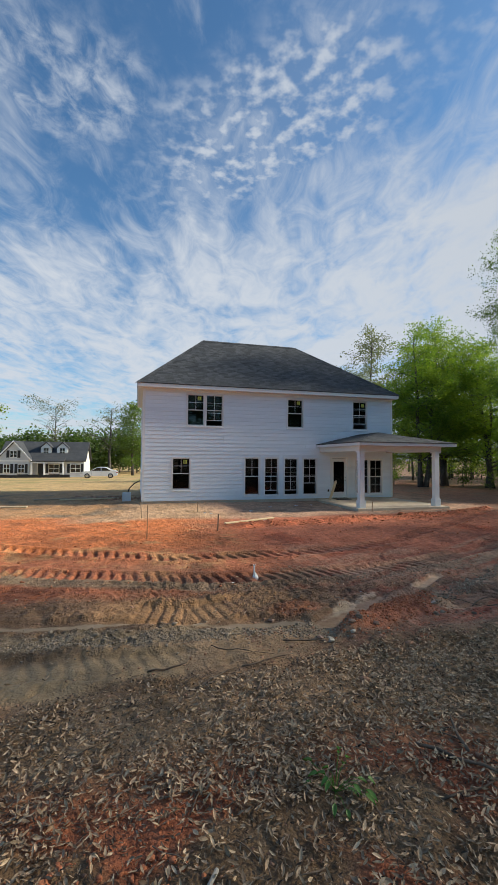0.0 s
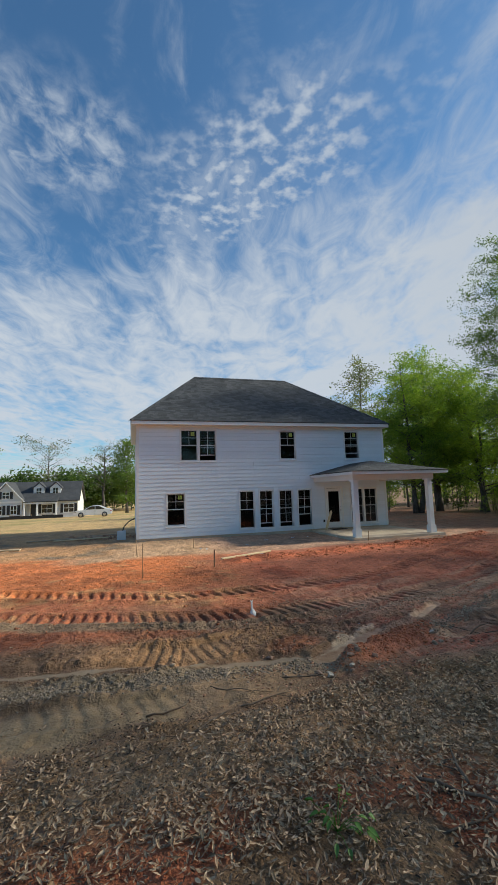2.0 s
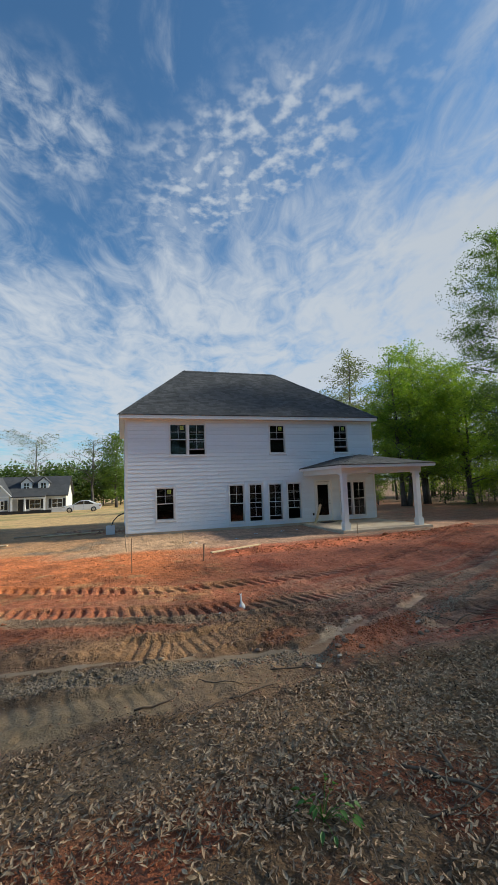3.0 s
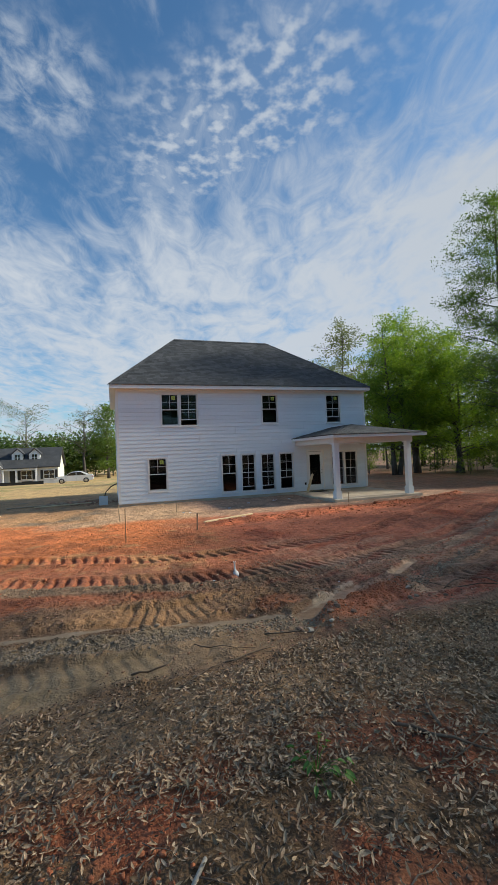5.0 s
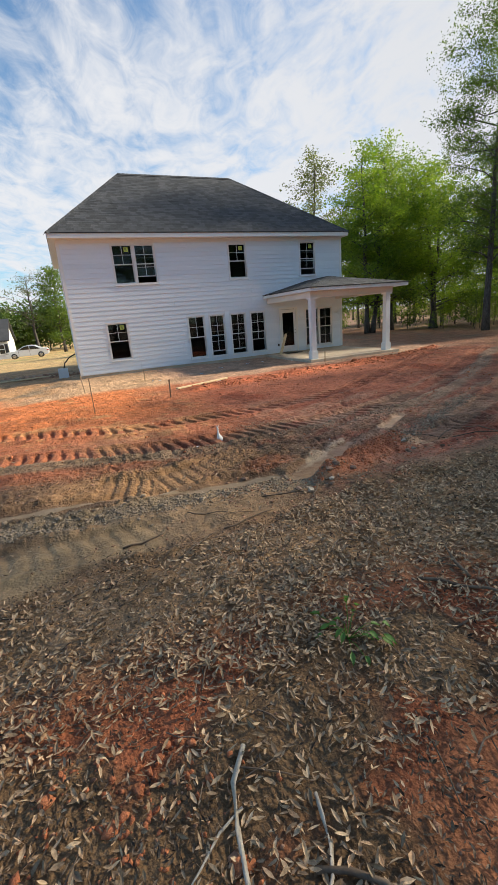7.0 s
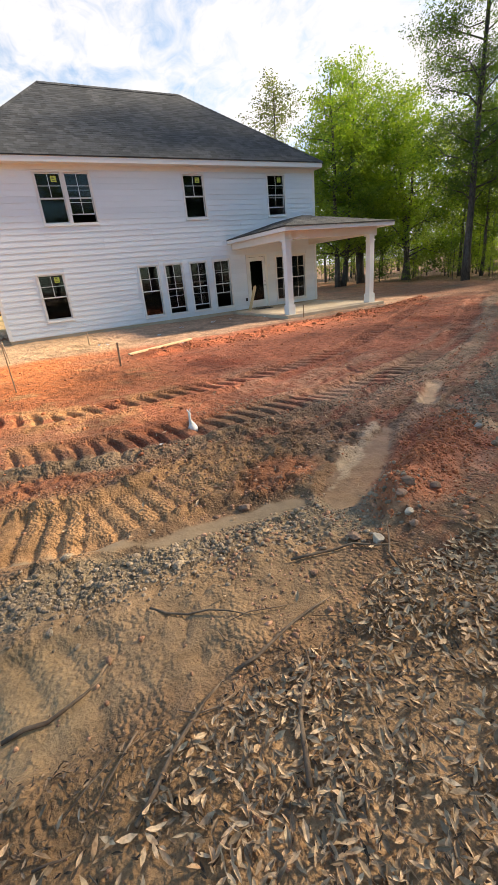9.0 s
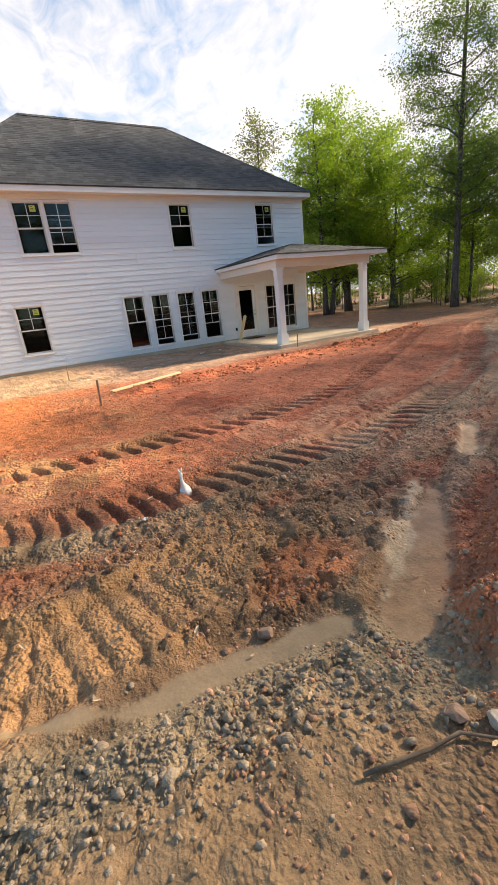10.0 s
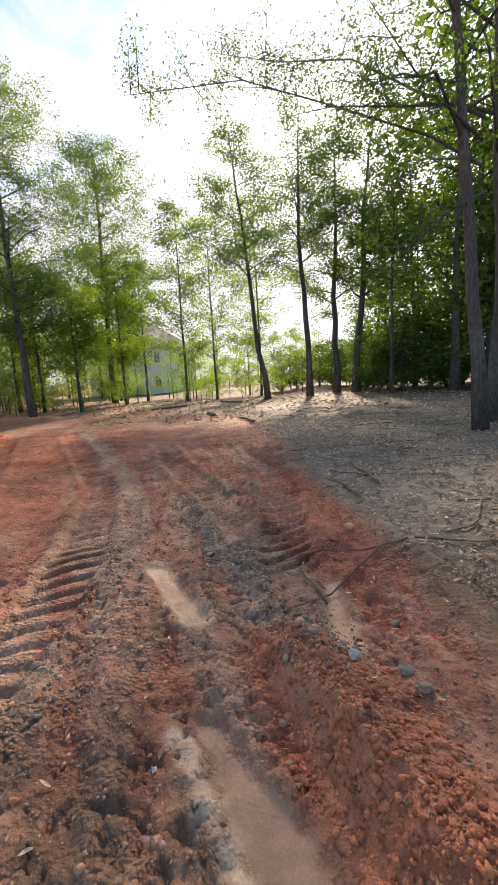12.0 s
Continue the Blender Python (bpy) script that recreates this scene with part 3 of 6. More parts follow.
def build_ground():
    gx = spread((-1.6, 5.4, 0.0215), (-4.6, 11.2, 0.056), -900, 900)
    gy = spread((1.5, 7.6, 0.0215), (0.0, 13.8, 0.050), -900, 900)
    x, y = np.meshgrid(gx, gy)
    shape = x.shape
    x, y = x.ravel(), y.ravel()
    verts = np.stack([x, y, ground_height(x, y)], 1)
    idx = np.arange(len(x)).reshape(shape)
    faces = np.stack([idx[:-1, :-1], idx[:-1, 1:], idx[1:, 1:], idx[1:, :-1]], -1).reshape(-1, 4)
    me = array_mesh("ground", verts, faces, SOIL, True)
    layer = me.color_attributes.new("soil", "FLOAT_COLOR", "POINT")
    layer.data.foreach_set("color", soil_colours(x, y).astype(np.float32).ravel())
    return tagged(new("ground", me), "bare red clay and mud with tyre tracks and dead leaves", "ground", kind="structure")


build_ground()


def ground_at(x, y):
    return float(ground_height(np.array([float(x)]), np.array([float(y)]))[0])


# ---- the new house ----
WALL_Y, WALL_L, WALL_R, WALL_BACK, WALL_TOP = 19.25, -0.26, 12.6, 26.75, 5.26
EAVE_Z, EAVE_L, EAVE_R, EAVE_F, EAVE_B = 5.46, -0.54, 12.82, 18.88, 27.1
RIDGE_L, RIDGE_R, RIDGE_Y, RIDGE_Z = 3.0, 8.5, 22.98, 8.71
# left, right, bottom, top, lower sash raised by, bars in the lower sash, sticker
WINDOWS = [
    (1.74, 2.515, 3.61, 5.06, 0.0, False, True), (2.625, 3.40, 3.61, 5.06, 0.24, True, False),
    (6.71, 7.50, 3.64, 5.04, 0.0, False, True), (10.31, 11.09, 3.64, 5.06, 0.26, True, True),
    (1.08, 1.88, 0.63, 2.08, 0.0, False, True),
    (4.53, 5.24, 0.33, 2.10, 0.0, False, False), (5.53, 6.20, 0.33, 2.10, 0.18, True, False),
    (6.55, 7.23, 0.33, 2.09, 0.18, True, False), (7.55, 8.24, 0.33, 2.09, 0.52, True, False),
    (10.50, 11.185, 0.30, 2.06, 0.0, True, False), (11.295, 11.97, 0.30, 2.05, 0.0, True, False)]
DOOR = (9.08, 9.96, 0.10, 2.14)


def holes():
    return [w[:4] for w in WINDOWS] + [DOOR]


def wall_with_holes(x0, x1, z0, z1, y0, y1, openings):
    """A thick wall along x, in blocks round its openings."""
    xs = sorted({x0, x1, *(v for o in openings for v in o[:2])})
    bm = bmesh.new()
    for a, b in zip(xs, xs[1:]):
        mid = (a + b) / 2
        cuts = sorted((o[2], o[3]) for o in openings if o[0] < mid < o[1])
        low = z0
        for c, d in cuts:
            if c > low:
                cuboid(bm, a, b, y0, y1, low, c)
            low = d
        cuboid(bm, a, b, y0, y1, low, z1)
    bmesh.ops.remove_doubles(bm, verts=bm.verts[:], dist=0.0005)
    return bm


def board_mesh(length, tall):
    """One lap siding board: thin at the top, thick at its lower edge."""
    t = [(0, 0, 0), (0, -0.020, 0), (0, -0.022, 0.003), (0, -0.006, tall), (0, 0, tall)]
    bm = bmesh.new()
    ends = [[bm.verts.new((x, p[1], p[2])) for p in t] for x in (0, length)]
    for k in range(5):
        bm.faces.new((ends[0][k], ends[1][k], ends[1][(k + 1) % 5], ends[0][(k + 1) % 5]))
    bm.faces.new(ends[0][::-1]), bm.faces.new(ends[1])
    bmesh.ops.recalc_face_normals(bm, faces=bm.faces)
    return mesh_of(bm, "siding_board", SIDING)


def lap_siding(wall, x0, x1, z0, z1, openings, exposure=0.178, side=None):
    """Courses of boards, cut at the openings and butted at random."""
    rng, z, made = random.Random(5), z0, {}
    while z < z1 - 0.02:
        top = min(z + exposure, z1)
        spans, at = [], x0
        for o in sorted(openings):
            if o[2] - 0.07 < top and o[3] + 0.07 > z + 0.01:
                if o[0] - 0.065 > at:
                    spans.append((at, o[0] - 0.065))
                at = max(at, o[1] + 0.065)
        spans.append((at, x1))
        for a, b in spans:
            cut = a
            while b - cut > 0.02:
                run = b - cut if b - cut < 3.66 else rng.choice((3.66, 3.66, 2.4, 1.8))
                if b - cut - run < 0.35:
                    run = b - cut
                key = (round(run, 3), round(top - z, 3))
                if key not in made:
                    made[key] = board_mesh(run - 0.002, top - z + 0.012)
                if side is None:
                    part("siding_board", made[key], SIDING, wall, at=pose(cut, WALL_Y - 0.001, z, 0, 0, 0))
                else:
                    part("siding_board", made[key], SIDING, wall, at=pose(side, WALL_BACK + WALL_Y - cut, z, 0, 0, -90))
                cut += run
        z += exposure


def sash(x0, x1, z0, z1, y, bars):
    """A sash of four rails, with grille bars."""
    t = 0.032
    rows = [(x0, x1, y, y + 0.03, z0, z0 + t), (x0, x1, y, y + 0.03, z1 - t, z1), (x0, x0 + t * 0.8, y, y + 0.03, z0, z1), (x1 - t * 0.8, x1, y, y + 0.03, z0, z1)]
    if bars:
        cx, cz = (x0 + x1) / 2, (z0 + z1) / 2
        rows += [(cx - 0.008, cx + 0.008, y + 0.005, y + 0.017, z0 + t, z1 - t), (x0 + t * 0.8, x1 - t * 0.8, y + 0.006, y + 0.016, cz - 0.007, cz + 0.007)]
    return boxes(*rows)


def window(house, x0, x1, z0, z1, raised, bars, sticker):
    c, y = 0.055, WALL_Y
    frame_bm = boxes((x0 - c, x0, y - 0.03, y + 0.09, z0 - c, z1 + c), (x1, x1 + c, y - 0.03, y + 0.09, z0 - c, z1 + c),
                     (x0, x1, y - 0.03, y + 0.09, z1, z1 + c), (x0, x1, y - 0.03, y + 0.09, z0 - c, z0))
    w = part("window", frame_bm, TRIM, house, "white framed double-hung window with dark glass")
    part("sill", prism([(y - 0.05, z0 - c - 0.004), (y - 0.05, z0 - c - 0.03), (y, z0 - c - 0.03), (y, z0 - c + 0.008)], x0 - c + 0.001, x1 + c - 0.001), TRIM, w)
    mid = (z0 + z1) / 2
    part("upper_sash", sash(x0 + 0.004, x1 - 0.004, mid - 0.012, z1 - 0.003, y + 0.015, True), FRAME, w)
    part("lower_sash", sash(x0 + 0.004, x1 - 0.004, z0 + 0.003 + raised, mid + 0.012 + raised, y + 0.05, bars), FRAME, w)
    for name, a, b, yy in (("upper_pane", mid + 0.018, z1 - 0.034, y + 0.028), ("lower_pane", z0 + 0.034 + raised, mid - 0.018 + raised, y + 0.063)):
        pane = part(name, boxes((x0 + 0.028, x1 - 0.028, yy, yy + 0.004, a, b)), GLASS, w)
        pane.visible_shadow = False
    if sticker:
        sx, sz = x1 - 0.30, z1 - 0.26
        s = part("sticker", boxes((sx, sx + 0.17, y + 0.021, y + 0.0225, sz, sz + 0.17)), STICKER, w, "lime paper window sticker")
        for k in range(3):
            part("print_bar", boxes((sx + 0.03, sx + 0.14 - 0.02 * k, y + 0.018, y + 0.0205, sz + 0.035 + 0.045 * k, sz + 0.053 + 0.045 * k)), INK, None).parent = w


def slope_shingles(name, house, corners, exposure=0.145, tab=0.24, seed=1, thick=0.006):
    """Overlapping tabs on a roof plane. corners: eave start, eave end, top end, top start."""
    a, b, c, d = (Vector(p) for p in corners)
    rng = np.random.default_rng(seed)
    run = (b - a).normalized()
    up = (d - a) - run * (d - a).dot(run)
    high = up.length
    up.normalize()
    out = run.cross(up).normalized()
    if out.z < 0:
        out = -out
    left, right, wide = (d - a).dot(run), (c - b).dot(run), (b - a).length
    courses = int(math.ceil(high / exposure))
    verts, faces = [], []
    for k in range(courses):
        h0, h1 = k * exposure, min((k + 1) * exposure + 0.03, high)
        s0, s1 = left * h0 / high, wide + right * h0 / high
        t0, t1 = left * h1 / high, wide + right * h1 / high
        x = s0 - rng.uniform(0, tab)
        while x < s1:
            w = tab * rng.uniform(0.75, 1.25)
            p, q = max(x, s0), min(x + w - 0.006, s1)
            pt, qt = max(x, t0), min(x + w - 0.006, t1)
            if q - p > 0.02 and qt - pt > -0.05:
                qt = max(qt, pt + 0.001)
                lift = thick * rng.uniform(0.6, 1.5)
                n = len(verts)
                low = [a + run * p + up * h0, a + run * q + up * h0]
                top = [a + run * qt + up * h1, a + run * pt + up * h1]
                verts += [low[0] + out * lift, low[1] + out * lift, top[0] + out * 0.002, top[1] + out * 0.002, low[0] - out * 0.004, low[1] - out * 0.004]
                faces += [(n, n + 1, n + 2, n + 3), (n + 4, n + 5, n + 1, n)]
            x += w
    me = array_mesh(name, np.array([tuple(v) for v in verts]), np.array(faces), SHINGLE)
    ob = part(name, me, SHINGLE, house)
    return tagged(ob, kind="stuff")


def build_house():
    house = thing("house", "new two-storey house with white lap siding and dark hip roof", "house", pose(0, 0, 0))
    front = part("front_wall", wall_with_holes(WALL_L, WALL_R, 0.10, WALL_TOP, WALL_Y, WALL_Y + 0.16, holes()), SIDING, house)
    lap_siding(front, WALL_L + 0.07, WALL_R - 0.07, 0.12, WALL_TOP - 0.01, holes())
    for name, x0, x1 in (("left_wall", WALL_L, WALL_L + 0.16), ("right_wall", WALL_R - 0.16, WALL_R)):
        wall = part(name, boxes((x0, x1, WALL_Y + 0.161, WALL_BACK, 0.10, WALL_TOP)), SIDING, house)
        if name == "left_wall":
            lap_siding(wall, WALL_Y + 0.05, WALL_BACK - 0.02, 0.12, WALL_TOP - 0.01, [], side=WALL_L - 0.001)
    part("back_wall", boxes((WALL_L, WALL_R, WALL_BACK + 0.002, WALL_BACK + 0.16, 0.10, WALL_TOP)), SIDING, house)
    # floors and partition in that near-black, so the windows look dark
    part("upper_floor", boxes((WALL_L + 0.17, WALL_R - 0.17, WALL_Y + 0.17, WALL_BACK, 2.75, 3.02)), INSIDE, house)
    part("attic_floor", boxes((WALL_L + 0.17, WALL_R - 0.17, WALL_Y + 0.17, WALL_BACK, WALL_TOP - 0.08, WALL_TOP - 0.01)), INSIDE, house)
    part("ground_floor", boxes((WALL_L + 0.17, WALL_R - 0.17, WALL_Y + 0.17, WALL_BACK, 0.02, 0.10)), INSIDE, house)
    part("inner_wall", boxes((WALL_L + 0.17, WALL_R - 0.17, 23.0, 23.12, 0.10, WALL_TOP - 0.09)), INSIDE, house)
    part("foundation", boxes((WALL_L + 0.01, WALL_R - 0.01, WALL_Y + 0.012, WALL_BACK - 0.01, -0.6, 0.098)), CONCRETE, house, "pale concrete slab edge")
    for x in (WALL_L, WALL_R - 0.09):
        part("corner_board", boxes((x - 0.024 if x < 0 else x, x + 0.09 if x < 0 else x + 0.114, WALL_Y - 0.027, WALL_Y + 0.0, 0.11, WALL_TOP - 0.002), bevel=0.003), TRIM, house)
    part("corner_return", boxes((WALL_L - 0.026, WALL_L - 0.001, WALL_Y + 0.001, WALL_Y + 0.09, 0.11, WALL_TOP - 0.002)), TRIM, house)
    for row in WINDOWS:
        window(house, *row)
    # roof
    z = EAVE_Z
    slopes = [
        ("front_roof", [(EAVE_L, EAVE_F, z), (EAVE_R, EAVE_F, z), (RIDGE_R, RIDGE_Y, RIDGE_Z), (RIDGE_L, RIDGE_Y, RIDGE_Z)]),
        ("left_roof", [(EAVE_L, EAVE_B, z), (EAVE_L, EAVE_F, z), (RIDGE_L, RIDGE_Y, RIDGE_Z), (RIDGE_L, RIDGE_Y + 0.001, RIDGE_Z)]),
        ("right_roof", [(EAVE_R, EAVE_F, z), (EAVE_R, EAVE_B, z), (RIDGE_R, RIDGE_Y + 0.001, RIDGE_Z), (RIDGE_R, RIDGE_Y, RIDGE_Z)]),
        ("back_roof", [(EAVE_R, EAVE_B, z), (EAVE_L, EAVE_B, z), (RIDGE_L, RIDGE_Y + 0.001, RIDGE_Z), (RIDGE_R, RIDGE_Y + 0.001, RIDGE_Z)])]
    for k, (name, corners) in enumerate(slopes):
        slope_shingles("shingles", house, corners, seed=3 + k)
    deck = bmesh.new()
    hull_of(deck, [(EAVE_L + .01, EAVE_F + .01, z - 0.02), (EAVE_R - .01, EAVE_F + .01, z - 0.02), (EAVE_R - .01, EAVE_B - .01, z - 0.02), (EAVE_L + .01, EAVE_B - .01, z - 0.02), (RIDGE_L, RIDGE_Y, RIDGE_Z - 0.02), (RIDGE_R, RIDGE_Y, RIDGE_Z - 0.02)],
            [(0, 1, 5, 4), (1, 2, 5), (2, 3, 4, 5), (3, 0, 4), (3, 2, 1, 0)])
    part("roof_deck", deck, SHINGLE, house)
    caps = bmesh.new()
    for p, q in (((RIDGE_L, RIDGE_Y, RIDGE_Z), (RIDGE_R, RIDGE_Y, RIDGE_Z)), ((EAVE_L, EAVE_F, z), (RIDGE_L, RIDGE_Y, RIDGE_Z)), ((EAVE_R, EAVE_F, z), (RIDGE_R, RIDGE_Y, RIDGE_Z))):
        p, q = Vector(p), Vector(q)
        n = int((q - p).length / 0.2)
        for k in range(n):
            a, b = p.lerp(q, k / n), p.lerp(q, (k + 1.1) / n)
            side = (b - a).cross((0, 0, 1)).normalized() * 0.13
            v = [caps.verts.new(w) for w in (a - side + Vector((0, 0, -0.07)), a + Vector((0, 0, 0.035)), a + side + Vector((0, 0, -0.07)), b + side + Vector((0, 0, -0.08)), b + Vector((0, 0, 0.022)), b - side + Vector((0, 0, -0.08)))]
            caps.faces.new((v[0], v[1], v[4], v[5])), caps.faces.new((v[1], v[2], v[3], v[4]))
    tagged(part("ridge_cap", caps, SHINGLE, house), kind="stuff")
    for name, row in (("front_fascia", (EAVE_L + 0.02, EAVE_R - 0.02, EAVE_F + 0.02, EAVE_F + 0.045, z - 0.185, z - 0.012)),
                      ("left_fascia", (EAVE_L + 0.02, EAVE_L + 0.045, EAVE_F + 0.046, EAVE_B - 0.02, z - 0.185, z - 0.012)),
                      ("right_fascia", (EAVE_R - 0.045, EAVE_R - 0.02, EAVE_F + 0.046, EAVE_B - 0.02, z - 0.185, z - 0.012))):
        part(name, boxes(row), TRIM, house)
    part("drip_edge", boxes((EAVE_L, EAVE_R, EAVE_F, EAVE_F + 0.02, z - 0.03, z + 0.004)), DARK, house)
    part("soffit", boxes((EAVE_L + 0.046, EAVE_R - 0.046, EAVE_F + 0.046, EAVE_B - 0.05, WALL_TOP + 0.002, WALL_TOP + 0.02)), SOFFIT, house)
    part("frieze_board", boxes((WALL_L, WALL_R, WALL_Y - 0.03, WALL_Y - 0.005, WALL_TOP - 0.13, WALL_TOP + 0.001)), TRIM, house)
    # door
    x0, x1, z0, z1 = DOOR
    y = WALL_Y
    door = part("door", boxes((x0 + 0.03, x0 + 0.14, y + 0.03, y + 0.075, z0 + 0.02, z1 - 0.04), (x1 - 0.14, x1 - 0.03, y + 0.03, y + 0.075, z0 + 0.02, z1 - 0.04),
                              (x0 + 0.14, x1 - 0.14, y + 0.03, y + 0.075, z0 + 0.02, z0 + 0.30), (x0 + 0.14, x1 - 0.14, y + 0.03, y + 0.075, z1 - 0.19, z1 - 0.04), bevel=0.003), TRIM, house, "white full-glass back door, closed")
    part("glass", boxes((x0 + 0.14, x1 - 0.14, y + 0.045, y + 0.055, z0 + 0.30, z1 - 0.19)), GLASS, door).visible_shadow = False
    part("casing", boxes((x0 - 0.06, x0 + 0.03, y - 0.03, y + 0.10, z0, z1 + 0.06), (x1 - 0.03, x1 + 0.06, y - 0.03, y + 0.10, z0, z1 + 0.06), (x0 + 0.03, x1 - 0.03, y - 0.03, y + 0.10, z1 - 0.03, z1 + 0.06)), TRIM, door)
    part("threshold", boxes((x0 + 0.03, x1 - 0.03, y - 0.08, y + 0.12, z0, z0 + 0.02)), METAL, door)
    for name, zz, r in (("knob", 0.98, 0.03), ("deadbolt", 1.14, 0.024)):
        bm = bmesh.new()
        tube(bm, [(x1 - 0.085, y + 0.03, zz), (x1 - 0.085, y + 0.01, zz), (x1 - 0.085, y - 0.002, zz), (x1 - 0.085, y - 0.03, zz)], [r * 0.9, r * 0.5, r, r * 0.6], 12)
        part(name, bm, METAL, door, smooth=True)
    part("outlet_box", boxes((8.86, 8.94, y - 0.06, y - 0.02, 0.42, 0.54), bevel=0.006), DARK, house)
    part("porch_lamp_box", boxes((9.98 + 0.10, 9.98 + 0.18, y - 0.04, y - 0.02, 1.68, 1.80), bevel=0.006), TRIM, house)
    # porch
    part("porch_slab", boxes((8.22, 12.66, 15.1, WALL_Y + 0.01, -0.4, 0.055), bevel=0.012), CONCRETE, house, "pale concrete porch slab dusted with clay")
    ex0, ex1, ey, ez = 8.22, 13.0, 15.0, 2.80
    cx = (ex0 + ex1) / 2
    run = (ex1 - ex0) / 2
    top, ay = 3.36, ey + run
    slope_shingles("porch_shingles", house, [(ex0, ey, ez), (ex1, ey, ez), (cx + 0.001, ay, top), (cx, ay, top)], seed=21)
    slope_shingles("porch_shingles", house, [(ex0, WALL_Y - 0.03, ez), (ex0, ey, ez), (cx, ay, top), (cx, WALL_Y - 0.03, top)], seed=22)
    slope_shingles("porch_shingles", house, [(ex1, ey, ez), (ex1, WALL_Y - 0.03, ez), (cx, WALL_Y - 0.03, top), (cx, ay, top)], seed=23)
    deck = bmesh.new()
    hull_of(deck, [(ex0 + .01, ey + .01, ez - .02), (ex1 - .01, ey + .01, ez - .02), (ex1 - .01, WALL_Y - .03, ez - .02), (ex0 + .01, WALL_Y - .03, ez - .02), (cx, ay, top - .02), (cx, WALL_Y - .03, top - .02)],
            [(0, 1, 4), (1, 2, 5, 4), (3, 0, 4, 5), (2, 3, 5), (3, 2, 1, 0)])
    part("porch_roof_deck", deck, SHINGLE, house)
    part("porch_drip_edge", boxes((ex0, ex1, ey - 0.003, ey + 0.016, ez - 0.032, ez + 0.003), (ex0 - 0.003, ex0 + 0.016, ey + 0.017, WALL_Y - 0.03, ez - 0.032, ez + 0.003)), DARK, house)
    part("porch_fascia", boxes((ex0 + 0.02, ex1 - 0.02, ey + 0.018, ey + 0.045, ez - 0.15, ez - 0.012), (ex0 + 0.018, ex0 + 0.045, ey + 0.046, WALL_Y - 0.03, ez - 0.15, ez - 0.012), (ex1 - 0.045, ex1 - 0.018, ey + 0.046, WALL_Y - 0.03, ez - 0.15, ez - 0.012)), TRIM, house)
    part("porch_ceiling", boxes((ex0 + 0.046, ex1 - 0.046, ey + 0.046, WALL_Y - 0.03, ez - 0.14, ez - 0.12)), SOFFIT, house, "cream board porch ceiling")
    part("porch_beam", boxes((8.42, 12.44, 15.33, 15.55, 2.42, ez - 0.141), (8.42, 8.64, 15.551, WALL_Y - 0.03, 2.42, ez - 0.141), (12.22, 12.44, 15.551, WALL_Y - 0.03, 2.42, ez - 0.141), bevel=0.004), SOFFIT, house, "cream boxed porch beam")
    for x in (8.55, 12.22):
        shaft = part("porch_column", boxes((x - 0.108, x + 0.108, 15.328, 15.544, 0.05, 2.419), bevel=0.006), TRIM, house, "square white porch column")
        part("plinth", boxes((x - 0.142, x + 0.142, 15.29, 15.58, 0.055, 0.36), bevel=0.008), TRIM, shaft)
        part("plinth_moulding", boxes((x - 0.13, x + 0.13, 15.305, 15.565, 0.36, 0.39), bevel=0.01), TRIM, shaft)
        part("capital", boxes((x - 0.16, x + 0.16, 15.275, 15.595, 2.36, 2.421), bevel=0.008), TRIM, shaft)
        part("neck_band", boxes((x - 0.135, x + 0.135, 15.30, 15.57, 2.20, 2.235), bevel=0.006), TRIM, shaft)
    return house


build_house()


# ---- trees ----
def leaf_arrays(centres, size, rng, flat=0.4):
    """A bent leaf-shaped quad at every centre."""
    n = len(centres)
    way = rng.normal(size=(n, 3)) * (1, 1, 0.6)
    way /= np.linalg.norm(way, axis=1)[:, None]
    face = rng.normal(size=(n, 3)) + (0, 0, flat)
    side = np.cross(way, face)
    side /= np.linalg.norm(side, axis=1)[:, None] + 1e-9
    s = (size * rng.uniform(0.6, 1.35, n))[:, None]
    droop = np.cross(side, way) * s * 0.14
    verts = np.stack([centres - way * s * 0.5, centres + side * s * 0.26 - droop, centres + way * s * 0.5, centres - side * s * 0.26 - droop], 1).reshape(-1, 3)
    return verts, np.arange(4 * n).reshape(-1, 4)


